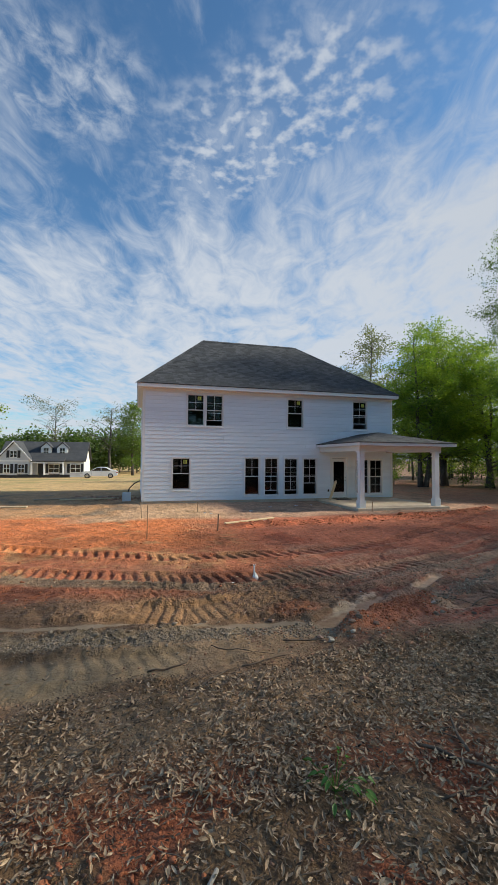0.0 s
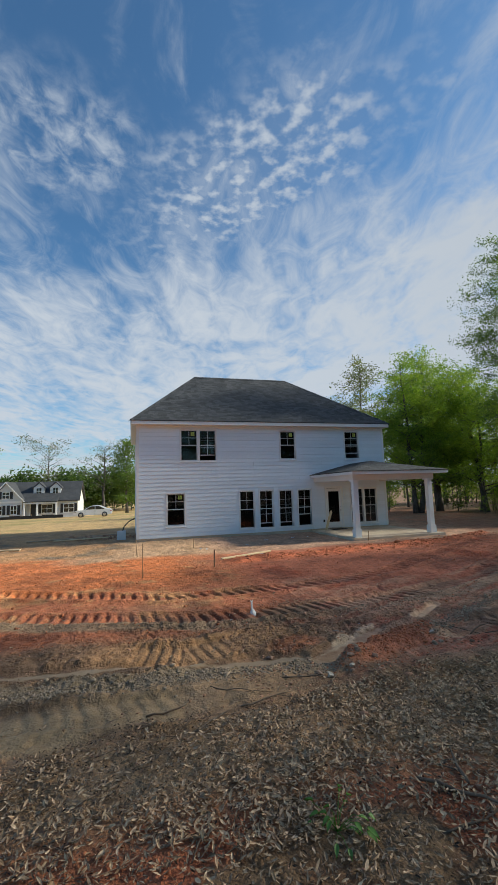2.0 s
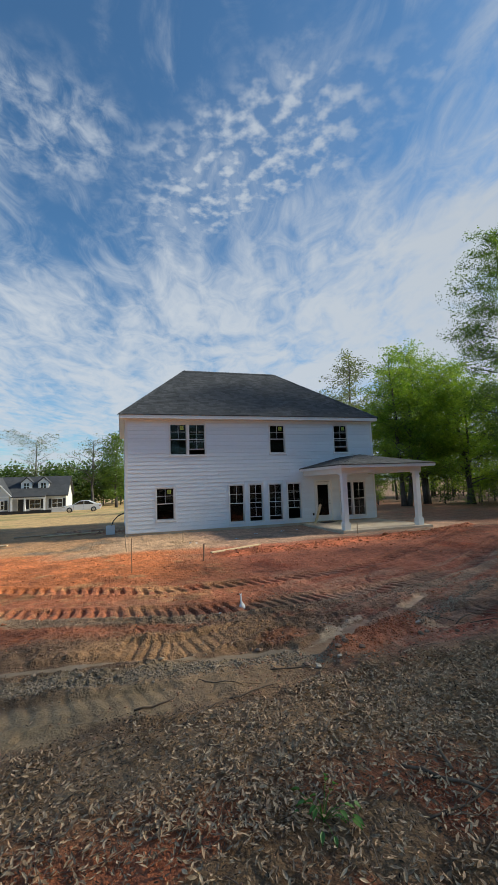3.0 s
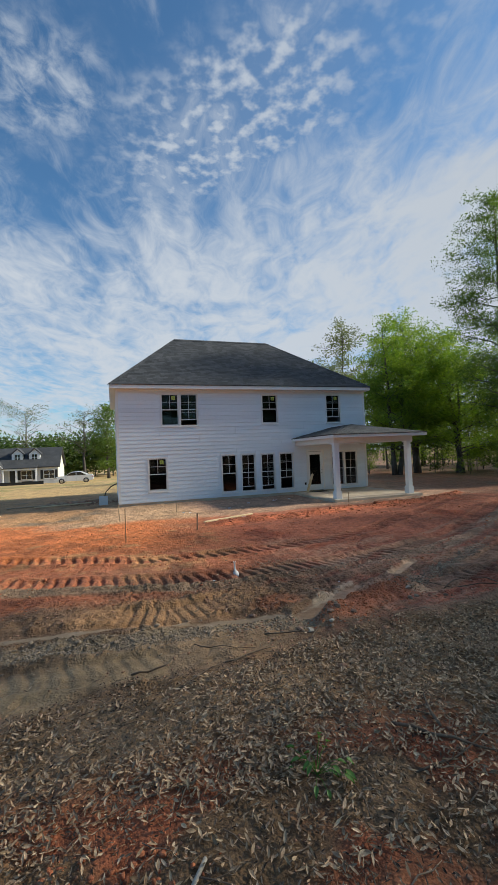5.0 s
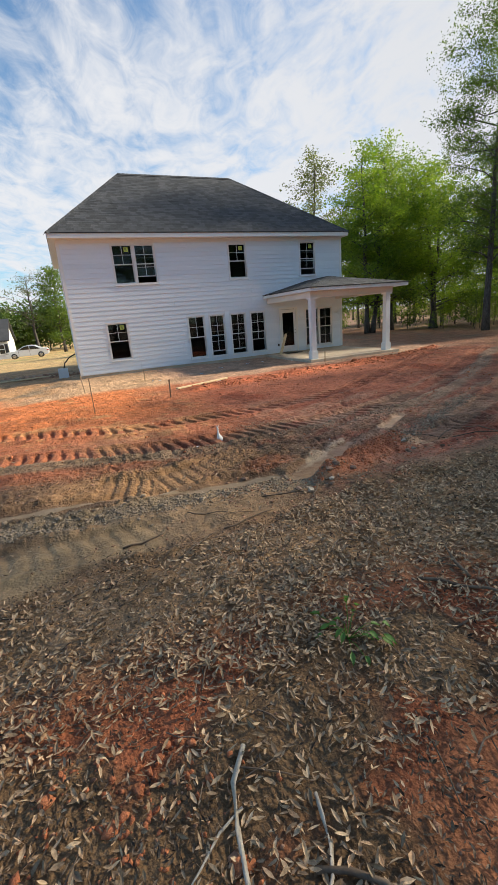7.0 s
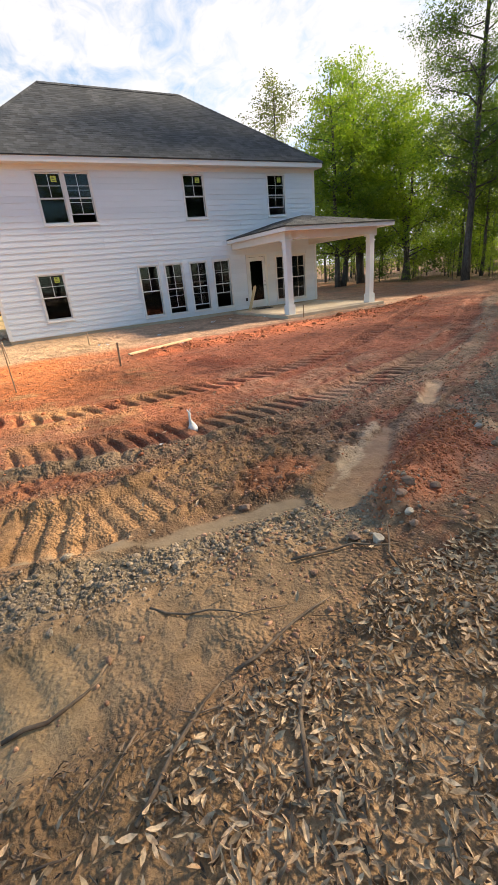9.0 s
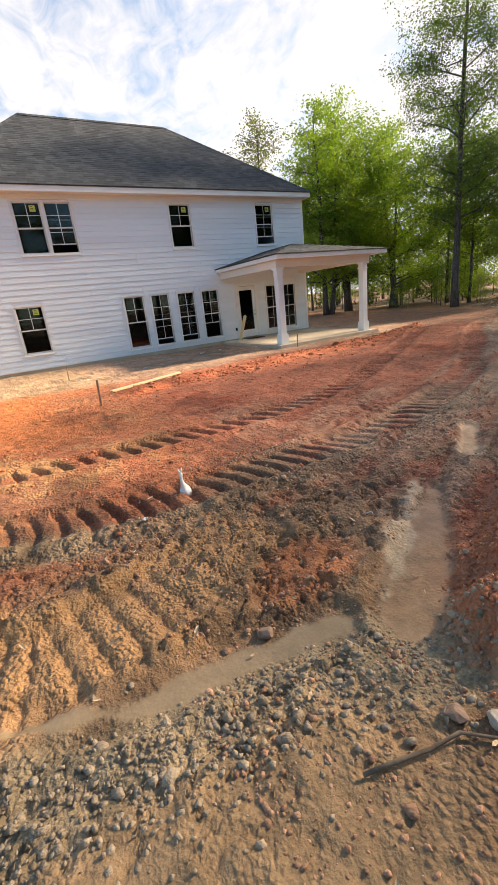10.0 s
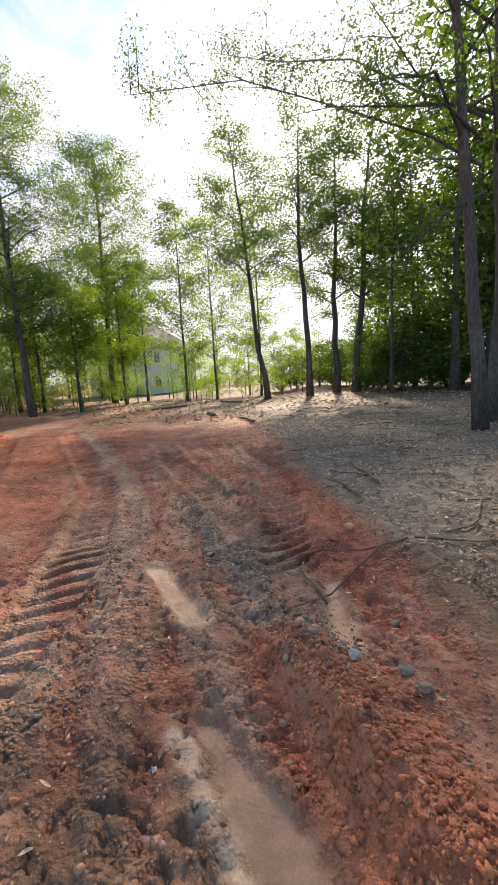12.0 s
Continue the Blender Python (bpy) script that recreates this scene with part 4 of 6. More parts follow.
def tree_parts(seed, tall, crown_low, crown_wide, trunk_r, leaves, leaf_size, limbs=16, shape="oval", lean=(0, 0), sparse=0.5, stems=1, fine=True, fill=0):
    """Trunk and limbs (a bmesh) and leaf centres. Every limb carries twigs with clumps of leaves."""
    rng = np.random.default_rng(seed)
    wood, tips = bmesh.new(), []
    for stem in range(stems):
        off = rng.normal(size=2) * (0.0 if stems == 1 else 0.35 * crown_wide)
        base = rng.normal(size=2) * (0.0 if stems == 1 else 0.25)
        top_h = tall * (1.0 if stem == 0 else rng.uniform(0.75, 0.95))
        hs = np.linspace(0, 1, 11)
        wob = np.cumsum(rng.normal(size=(11, 2)), 0) * trunk_r * 0.35
        spine = [np.array([base[0] + wob[k, 0] + (lean[0] + off[0]) * h, base[1] + wob[k, 1] + (lean[1] + off[1]) * h, top_h * h - (0.15 if k == 0 else 0)]) for k, h in enumerate(hs)]
        radii = [trunk_r * (1.35 if k == 0 else 1.08 if k == 1 and tall > 6 else 1.0) * (1 - 0.93 * h) ** 0.85 + 0.008 for k, h in enumerate(hs)]
        tube(wood, [tuple(p) for p in spine], radii, 8 if fine else 6)
        for k in range(max(3, limbs // stems)):
            h = crown_low / tall + (1 - crown_low / tall) * (k + rng.uniform(0, 1)) / max(3, limbs // stems)
            h = min(h, 0.98)
            i = min(int(h * 10), 9)
            start = spine[i] + (spine[i + 1] - spine[i]) * (h * 10 - i)
            t = (h * tall - crown_low) / (tall - crown_low)
            reach = {"oval": math.sin(math.pi * min(0.97, 0.15 + 0.80 * t)) ** 0.7, "dome": max(0.15, 1 - t * t) ** 0.5, "cone": 1.05 - 0.85 * t, "vase": 0.35 + 0.75 * t}[shape] * crown_wide * rng.uniform(0.65, 1.1)
            a = k * 2.4 + rng.uniform(-0.5, 0.5)
            rise = rng.uniform(0.15, 0.75) * reach
            pts = [start]
            for s in (0.33, 0.66, 1.0):
                pts.append(start + np.array([math.cos(a) * reach * s, math.sin(a) * reach * s, rise * s**0.8]) + rng.normal(size=3) * 0.06 * reach)
            r0 = max(0.012, trunk_r * 0.42 * (1 - 0.75 * h))
            tube(wood, [tuple(p) for p in pts], [r0, r0 * 0.7, r0 * 0.45, 0.006], 5 if fine else 3)
            for s in np.linspace(0.3, 1.0, 5):
                j = min(int(s * 3), 2)
                p = pts[j] + (pts[j + 1] - pts[j]) * (s * 3 - j)
                tips.append((p, reach * 0.20 + 0.22))
                if rng.uniform() < 0.8:
                    b = a + rng.choice([-1, 1]) * rng.uniform(0.5, 1.3)
                    q = p + np.array([math.cos(b), math.sin(b), rng.uniform(-0.1, 0.6)]) * reach * rng.uniform(0.2, 0.42)
                    if fine:
                        tube(wood, [tuple(p), tuple((p + q) / 2 + rng.normal(size=3) * 0.03), tuple(q)], [r0 * 0.35, r0 * 0.25, 0.004], 4)
                    tips.append((q, reach * 0.17 + 0.2))
        tips.append((spine[-1], 0.12 * crown_wide + 0.3))
    # twigs of the outer crown
    for _ in range(fill):
        d = rng.normal(size=3)
        d *= rng.uniform(0.62, 1.0) / np.linalg.norm(d)
        high = (tall - crown_low) / 2
        tips.append((np.array([lean[0] * 0.6 + d[0] * crown_wide, lean[1] * 0.6 + d[1] * crown_wide, crown_low + high + d[2] * high * 0.98]), rng.uniform(0.45, 0.85)))
    where = np.array([p for p, _ in tips])
    wide = np.array([w for _, w in tips])
    weight = wide**1.6 * rng.uniform(1 - sparse, 1 + sparse, len(tips))
    bunch = 12
    pick = rng.choice(len(tips), size=leaves // bunch, p=weight / weight.sum())
    hub = where[pick] + rng.normal(size=(len(pick), 3)) * wide[pick][:, None] * (0.50, 0.50, 0.34)
    centres = np.repeat(hub, bunch, 0) + rng.normal(size=(len(pick) * bunch, 3)) * leaf_size * (1.5, 1.5, 1.0)
    return wood, centres, rng


def tree(name, label, x, y, tall, crown_low, crown_wide, trunk_r, leaves, leaf_size, mat, seed, group="", **shape):
    z = ground_at(x, y)
    wood, centres, rng = tree_parts(seed, tall, crown_low, crown_wide, trunk_r, leaves, leaf_size, **shape)
    t = thing(name, label, "tree", pose(x, y, z), group)
    part("trunk", wood, BARK, t, smooth=True)
    verts, faces = leaf_arrays(centres, leaf_size, rng)
    part("crown", array_mesh("crown", verts, faces, mat), mat, t)
    return t


EDGE = "trees at the edge of the clearing"
tree("tree", "tall slender oak with a thin feathery crown at the wood's edge", 22.7, 18.95, 17.2, 3.6, 3.3, 0.18, 46000, 0.105, LEAF_OAK, 1, EDGE, limbs=44, shape="oval", sparse=0.8, fill=60)
tree("tree", "tall oak with a rounded green crown behind brush", 32.5, 18.4, 18.6, 6.0, 4.0, 0.20, 34000, 0.14, LEAF_OAK, 2, EDGE, limbs=40, shape="dome", sparse=0.6, fill=120)
tree("tree", "slim leaning tree with a thin crown", 28.4, 6.5, 15.5, 7.0, 3.0, 0.18, 14000, 0.135, LEAF_OAK, 3, EDGE, limbs=24, lean=(-0.3, 1.4), sparse=0.9)
tree("tree", "tall straight tree with a thin crown", 28.5, 3.8, 16.0, 7.0, 2.8, 0.20, 12000, 0.135, LEAF_OAK, 4, EDGE, limbs=26, sparse=0.9)
tree("tree", "dark-trunked tree with a dense crown", 30.2, 1.9, 15.5, 5.0, 3.1, 0.22, 13000, 0.15, LEAF_OAK, 5, EDGE, limbs=26)
tree("tree", "dark-trunked leaning tree with a dense crown", 29.0, 0.7, 16.0, 5.0, 3.2, 0.24, 11000, 0.15, LEAF_DARK, 6, EDGE, limbs=26, lean=(0.2, -1.6))
tree("tree", "thin pole of a young tree in the shade", 25.7, -0.6, 11.0, 5.0, 2.2, 0.10, 4000, 0.18, LEAF_DARK, 7, EDGE, limbs=16)
tree("tree", "big near tree with grey ridged trunk and open branches", 11.15, 1.05, 14.5, 5.2, 3.6, 0.135, 13000, 0.075, LEAF_DARK, 8, EDGE, limbs=22, shape="dome", sparse=0.95, lean=(-0.2, 0.9))
tree("tree", "grey-trunked tree close behind the big one", 12.2, 0.2, 14.0, 5.5, 3.4, 0.16, 7000, 0.095, LEAF_OAK, 9, EDGE, limbs=20)
tree("tree", "broad bright green tree with a domed crown", 20.6, 27.0, 11.2, 1.8, 3.0, 0.18, 27000, 0.16, LEAF_LIME, 10, EDGE, limbs=44, shape="dome", sparse=0.4, stems=2, fill=150)
tree("tree", "broad bright green tree with a high domed crown", 23.2, 28.2, 13.0, 2.2, 3.9, 0.20, 38000, 0.165, LEAF_LIME, 11, EDGE, limbs=54, shape="dome", sparse=0.4, stems=3, fill=240)
tree("tree", "broad green tree with several thin stems", 25.2, 25.4, 11.0, 1.4, 3.4, 0.16, 28000, 0.16, LEAF_LIME, 12, EDGE, limbs=44, shape="dome", sparse=0.5, stems=3, fill=160)
tree("tree", "airy pale tree behind the green ones", 21.9, 37.0, 15.2, 4.0, 2.6, 0.18, 6500, 0.20, LEAF_PALE, 13, EDGE, limbs=26, shape="oval", sparse=0.8)
for k, (x, y, tall, wide, mat) in enumerate([(27.0, 22.5, 11, 2.6, LEAF_LIME), (26.0, 20.2, 8.5, 2.2, LEAF_OAK), (30.5, 12.3, 13, 2.6, LEAF_OAK), (31.2, 10.2, 12, 2.8, LEAF_LIME), (33.8, 7.2, 14, 3.2, LEAF_LIME), (24.4, 17.0, 6.5, 1.8, LEAF_LIME), (30.0, 16.6, 9.0, 2.4, LEAF_LIME), (33.0, 16.0, 10.0, 2.4, LEAF_OAK), (36.0, 19.4, 10.5, 2.6, LEAF_LIME)]):
    tree("young_tree", "young tree with light spring leaves in the open wood", x, y, tall, 2.2, wide, 0.09, 8500, 0.15, mat, 40 + k, "young trees in the open wood", limbs=20, sparse=0.8)
tree("bare_tree", "leggy tree with a sparse pale crown beyond the yard", -15.3, 82.0, 12.6, 4.5, 4.8, 0.22, 1500, 0.26, LEAF_PALE, 60, limbs=30, shape="vase", sparse=0.9)
tree("bare_tree", "twisted half-bare tree beyond the yard", -5.5, 84.0, 12.8, 4.0, 5.0, 0.30, 1300, 0.26, LEAF_PALE, 61, limbs=30, shape="dome", sparse=0.95)
tree("ivy_tree", "green ivy-grown tree beyond the yard", -1.2, 80.0, 13.0, 1.6, 3.2, 0.25, 6500, 0.36, LEAF_OAK, 62, limbs=30, shape="oval", sparse=0.6)
tree("tree", "leafy tree at the side of the yard", -16.6, 45.0, 9.0, 2.0, 2.6, 0.18, 6500, 0.25, LEAF_LIME, 63, limbs=26, sparse=0.6)
tree("tree", "leafy tree beside the bare yard", -10.9, 28.0, 9.6, 3.0, 1.7, 0.16, 4500, 0.18, LEAF_OAK, 64, limbs=22)


def long_limb(x, y):
    """The big tree's long limbs over the track, with open sprays of leaves."""
    rng = np.random.default_rng(17)
    z = ground_at(x, y)
    for path in ([(0.0, 0.1, 5.4), (0.1, 1.4, 6.0), (0.2, 3.2, 6.9), (0.1, 5.2, 7.4), (0.0, 6.9, 7.2)], [(0.0, 0.1, 6.3), (0.7, 1.0, 7.3), (1.3, 2.5, 8.2), (1.6, 4.0, 8.9), (1.8, 5.2, 9.3)], [(0.0, 0.0, 4.9), (-0.3, 0.8, 4.6), (-0.5, 1.5, 3.9), (-0.6, 1.9, 3.2)], [(0.05, 0.1, 5.9), (-0.6, 1.0, 6.2), (-1.0, 2.2, 6.2), (-1.2, 3.2, 6.0)]):
        bm = bmesh.new()
        pts = [Vector((x, y, z)) + Vector(p) + Vector(rng.normal(size=3) * (0.14 if k else 0.0)) for k, p in enumerate(path)]
        tube(bm, [tuple(p) for p in pts], [0.036 * (1 - 0.21 * k) for k in range(len(pts))], 7)
        centres = []
        for one, two in list(zip(pts, pts[1:]))[1:]:
            for _ in range(13):
                a = one.lerp(two, rng.uniform())
                b = a + Vector((rng.normal() * 0.55, rng.normal() * 0.55, rng.uniform(-0.35, 0.7)))
                tube(bm, [tuple(a), tuple((a + b) / 2 + Vector((0, 0, 0.05))), tuple(b)], [0.012, 0.008, 0.003], 4)
                centres += [np.array(a.lerp(b, t)) + rng.normal(size=3) * 0.14 for t in rng.uniform(0.3, 1.05, 95)]
        if path[-1][2] > 5:
            yield bm, leaf_arrays(np.array(centres), 0.062, rng)
        else:
            yield bm, leaf_arrays(np.array(centres)[::6], 0.085, rng)


near_tree = [o for o in scene.objects if o.get("label", "").startswith("big near tree")][0]
for limb_bm, (lv, lf) in long_limb(11.15, 1.05):
    limb = part("limb", limb_bm, BARK, near_tree, smooth=True)
    limb.matrix_parent_inverse = near_tree.matrix_basis.inverted()
    spray = tagged(part("leaf_spray", array_mesh("leaf_spray", lv, lf, LEAF_DARK), LEAF_DARK, limb), kind="stuff")


def woods():
    """Trees of the wood that can no longer be told apart: variants set at random, as one stuff."""
    rng = np.random.default_rng(77)
    kinds = []
    for k, (tall, low, wide, r, count, size, mat) in enumerate([(15, 3, 3.4, 0.17, 1700, 0.38, LEAF_OAK), (12, 1.5, 3.2, 0.14, 1700, 0.36, LEAF_LIME), (17, 4, 3.6, 0.2, 1800, 0.40, LEAF_DARK), (5.5, 0.5, 2.0, 0.045, 900, 0.18, LEAF_LIME), (4.0, 0.2, 1.9, 0.05, 1200, 0.22, LEAF_DARK), (14, 2, 3.0, 0.15, 1500, 0.40, LEAF_DARK), (7.0, 0.3, 4.0, 0.10, 1900, 0.62, LEAF_DARK)]):
        wood, centres, r2 = tree_parts(200 + k, tall, low, wide, r, count, size, limbs=12, fine=False)
        kinds.append((mesh_of(wood, "trunk", BARK, True), array_mesh("crown", *leaf_arrays(centres, size, r2), mat)))

    def stand(kind, x, y, name, label, scale=1.0):
        t = thing(name, label, "tree", Matrix.Translation((x, y, ground_at(x, y) - 0.05)) @ Matrix.Rotation(rng.uniform(0, 6.28), 4, "Z") @ Matrix.Diagonal((scale, scale, scale * rng.uniform(0.9, 1.12), 1)), "trees of the wood")
        part("trunk", kinds[kind][0], None, t)
        part("crown", kinds[kind][1], None, t)

    for _ in range(28):        # dark wood
        x, y = rng.uniform(22, 46), rng.uniform(-20, -3.0)
        stand(int(rng.choice([0, 2, 5, 2])), x, y, "tree", "dark leafy tree in the dense wood", rng.uniform(0.85, 1.2))
    for _ in range(46):
        x, y = rng.uniform(26, 36), rng.uniform(-16, 0.0)
        stand(4, x, y, "shrub", "dark undergrowth shrub in the dense wood", rng.uniform(0.7, 1.3))
    for _ in range(40):
        a, d = radians(rng.uniform(60, 100)), rng.uniform(64, 78)
        stand(int(rng.choice([3, 3, 4])), d * math.sin(a), 4 + d * math.cos(a), "shrub", "leafy undergrowth beyond the open wood", rng.uniform(0.45, 0.8))
    for _ in range(34):
        a, d = radians(rng.uniform(31, 58)), rng.uniform(36, 52)
        stand(int(rng.choice([3, 3, 4])), d * math.sin(a), d * math.cos(a), "shrub", "leafy undergrowth in the wood behind the house", rng.uniform(0.5, 0.9))
    for _ in range(16):        # open wood towards the far house
        x, y = rng.uniform(33, 56), rng.uniform(22, 44)
        stand(int(rng.choice([0, 1, 0])), x, y, "tree", "leafy tree in the open wood", rng.uniform(0.6, 0.95))
    for _ in range(22):
        x, y = rng.uniform(25, 42), rng.uniform(11, 26)
        if 0.32 < (y - 5.0) / (x - 1.3) < 0.43 and rng.uniform() < 0.6:
            continue
        stand(3, x, y, "sapling", "sapling with light green leaves", rng.uniform(0.4, 0.8))
    for _ in range(16):
        a, d = radians(rng.uniform(56, 79)), rng.uniform(29, 36)
        stand(3, 1.3 + d * math.sin(a), 5 + d * math.cos(a), "sapling", "thin sapling with light green leaves", rng.uniform(0.5, 0.95))
    for _ in range(26):
        stand(4, rng.uniform(36, 48), rng.uniform(-6, 7), "shrub", "dark undergrowth shrub deep in the wood", rng.uniform(0.6, 1.0))
    for _ in range(9):
        stand(3, rng.uniform(31, 42), rng.uniform(2, 10), "sapling", "sapling with light green leaves", rng.uniform(0.5, 0.9))
    for _ in range(18):        # behind the right of the house
        stand(int(rng.choice([0, 1, 3])), rng.uniform(25, 38), rng.uniform(31, 46), "tree", "leafy tree in the wood behind the house", rng.uniform(0.55, 0.85))
    for _ in range(46):        # brush between the trunks at the edge
        a, d = radians(rng.uniform(48, 90)), rng.uniform(27, 36)
        stand(3, 1.3 + d * math.sin(a), 5 + d * math.cos(a), "shrub", "low light green brush between the trunks", rng.uniform(0.22, 0.45))
    for k in range(22):        # behind the walker: unseen, added for shade and window reflections
        a = -2.6 + 2.4 * k / 22
        d = rng.uniform(15, 26)
        stand(int(rng.choice([0, 2, 5])), 4 + d * math.cos(a) * 1.3, -3 + d * math.sin(a), "tree", "unseen dark leafy tree added behind the clearing", rng.uniform(0.8, 1.1))
    for k in range(30):        # far edge of the fields
        a = radians(-30 + 33 * k / 30)
        d = rng.uniform(92, 108)
        stand(6, d * math.sin(a), d * math.cos(a), "tree", "distant leafy tree in the hedge beyond the field", rng.uniform(0.8, 1.15))
    for k in range(20):
        a = radians(-120 + 85 * k / 20)
        d = rng.uniform(60, 80)
        stand(int(rng.choice([0, 1, 5])), d * math.sin(a), d * math.cos(a), "tree", "distant tree beyond the field", rng.uniform(0.5, 0.8))
    for k in range(24):        # distance behind the open wood
        a = radians(36 + 62 * k / 24)
        d = rng.uniform(75, 95)
        stand(int(rng.choice([0, 1, 2])), d * math.sin(a), d * math.cos(a), "tree", "distant tree behind the open wood", rng.uniform(0.5, 0.75))


woods()


# ---- clods, stones, dead leaves and sticks on the ground ----
def ico():
    bm = bmesh.new()
    bmesh.ops.create_icosphere(bm, subdivisions=1, radius=1.0)
    v, f = np.array([tuple(p.co) for p in bm.verts]), np.array([[q.index for q in t.verts] for t in bm.faces])
    bm.free()
    return v, f


def clods(name, label, mat, x, y, size, seed):
    """Lumps of earth of many sizes, half sunk into the ground."""
    rng = np.random.default_rng(seed)
    base, faces = ico()
    n = len(x)
    shape = base[None] * rng.uniform(0.45, 1.35, (n, len(base), 1)) * rng.uniform(0.6, 1.2, (n, 1, 3)) * (1, 1, 0.75)
    verts = shape * (size * 0.5)[:, None, None]
    size = size * 0.5
    z = ground_height(x, y) + size * rng.uniform(-0.25, 0.25, n)
    verts = verts + np.stack([x, y, z], 1)[:, None]
    every = (faces[None] + (np.arange(n) * len(base))[:, None, None]).reshape(-1, 3)
    return tagged(new(name, array_mesh(name, verts.reshape(-1, 3), every, mat, True)), label, "soil", kind="stuff")


def near_line(rng, line, n, wide):
    pts = np.array(line, float)
    seg = np.linalg.norm(np.diff(pts, axis=0), axis=1)
    k = rng.choice(len(seg), n, p=seg / seg.sum())
    t = rng.uniform(size=n)[:, None]
    p = pts[k] * (1 - t) + pts[k + 1] * t + rng.normal(size=(n, 2)) * wide
    return p[:, 0], p[:, 1]


def off_paths(x, y):
    """Lumps that do not lie on a track or in a mud pool."""
    keep = np.ones(len(x), bool)
    for line, wide in ((TRACK_A, 0.22), (TRACK_B, 0.2), (TRACK_C, 0.2), (TRACK_D, 0.22), (WHEEL_F, 0.07), (POOL_A, 0.14), (POOL_B, 0.12)):
        keep &= along(x, y, line)[0] > wide
    return keep


def ground_clutter():
    rng = np.random.default_rng(11)
    x, y = near_line(rng, [(-4, 5.5), (-1.5, 5.15), (0, 5.0), (0.8, 4.86), (1.5, 4.74), (2.1, 4.55)], 5600, 0.15)
    k = off_paths(x, y)
    clods("grey_clods", "crumbled grey clods along the wheel ruts", GRAVEL, x[k], y[k], rng.gamma(2.2, 0.0075, k.sum()) + 0.006, 12)
    x, y = near_line(rng, [(3.6, 5.0), (4.3, 5.45), (5.3, 5.95), (7.0, 6.8)], 2200, 0.12)
    k = off_paths(x, y)
    clods("grey_clods", "grey gravelly clods between the tracks", GRAVEL, x[k], y[k], rng.gamma(2.2, 0.008, k.sum()) + 0.006, 13)
    x, y = near_line(rng, [(2.0, 7.6), (3.5, 6.6), (4.8, 6.8), (7, 7.6)], 2000, 0.2)
    k = off_paths(x, y)
    clods("grey_clods", "grey clods beside the tyre track", GRAVEL, x[k], y[k], rng.gamma(2.0, 0.007, k.sum()) + 0.005, 14)
    x, y = near_line(rng, MOUND, 3200, 0.2)
    k = along(x, y, POOL_A)[0] > 0.2
    clods("red_clods", "red crumbs of clay on the low mound", REDCLOD, x[k], y[k], rng.gamma(2.0, 0.007, k.sum()) + 0.005, 15)
    x, y = 0.8 + 6.2 * rng.uniform(size=9000) ** 1.4, rng.uniform(3.95, 7.0, 9000)
    k = off_paths(x, y) & (y > litter_edge(x))
    clods("brown_clods", "brown crumbs of earth strewn over the ground", BROWNCLOD, x[k], y[k], rng.gamma(1.5, 0.0075, k.sum()) + 0.004, 16)
    x, y = rng.uniform(-4, 12, 4200), rng.uniform(6.4, 13.5, 4200)
    k = off_paths(x, y)
    clods("red_clods", "red clay crumbs strewn over the graded ground", REDCLOD, x[k], y[k], rng.gamma(1.5, 0.012, k.sum()) + 0.006, 17)
    x, y = near_line(rng, RIDGE, 1500, 0.33)
    clods("red_clods", "red lumps along the graded edge", REDCLOD, x, y, rng.gamma(1.8, 0.022, 1500) + 0.01, 18)
    x, y = near_line(rng, BANK, 1500, 0.18)
    clods("brown_clods", "dark clods along the edge of the leaf litter", BROWNCLOD, x, y, rng.gamma(1.8, 0.012, 1500) + 0.006, 19)
    x, y = near_line(rng, [(-4, 5.9), (0, 6.3), (2.5, 6.2)], 900, 0.3)
    k = off_paths(x, y)
    clods("brown_clods", "brown crumbs beside the wheel rut", BROWNCLOD, x[k], y[k], rng.gamma(1.6, 0.008, k.sum()) + 0.004, 20)
    x, y = rng.uniform(-3, 3, 1500), rng.uniform(1.0, 4.4, 1500)
    clods("brown_clods", "crumbs of earth among the dead leaves", BROWNCLOD, x, y, rng.gamma(1.6, 0.008, 1500) + 0.004, 22)
    x, y = near_line(rng, [(-1.0, 1.9), (-0.4, 2.15), (-0.5, 1.7)], 260, 0.2)
    clods("red_clods", "soft red clay lumps among the leaves", REDCLOD, x, y, rng.gamma(2.0, 0.011, 260) + 0.006, 23)


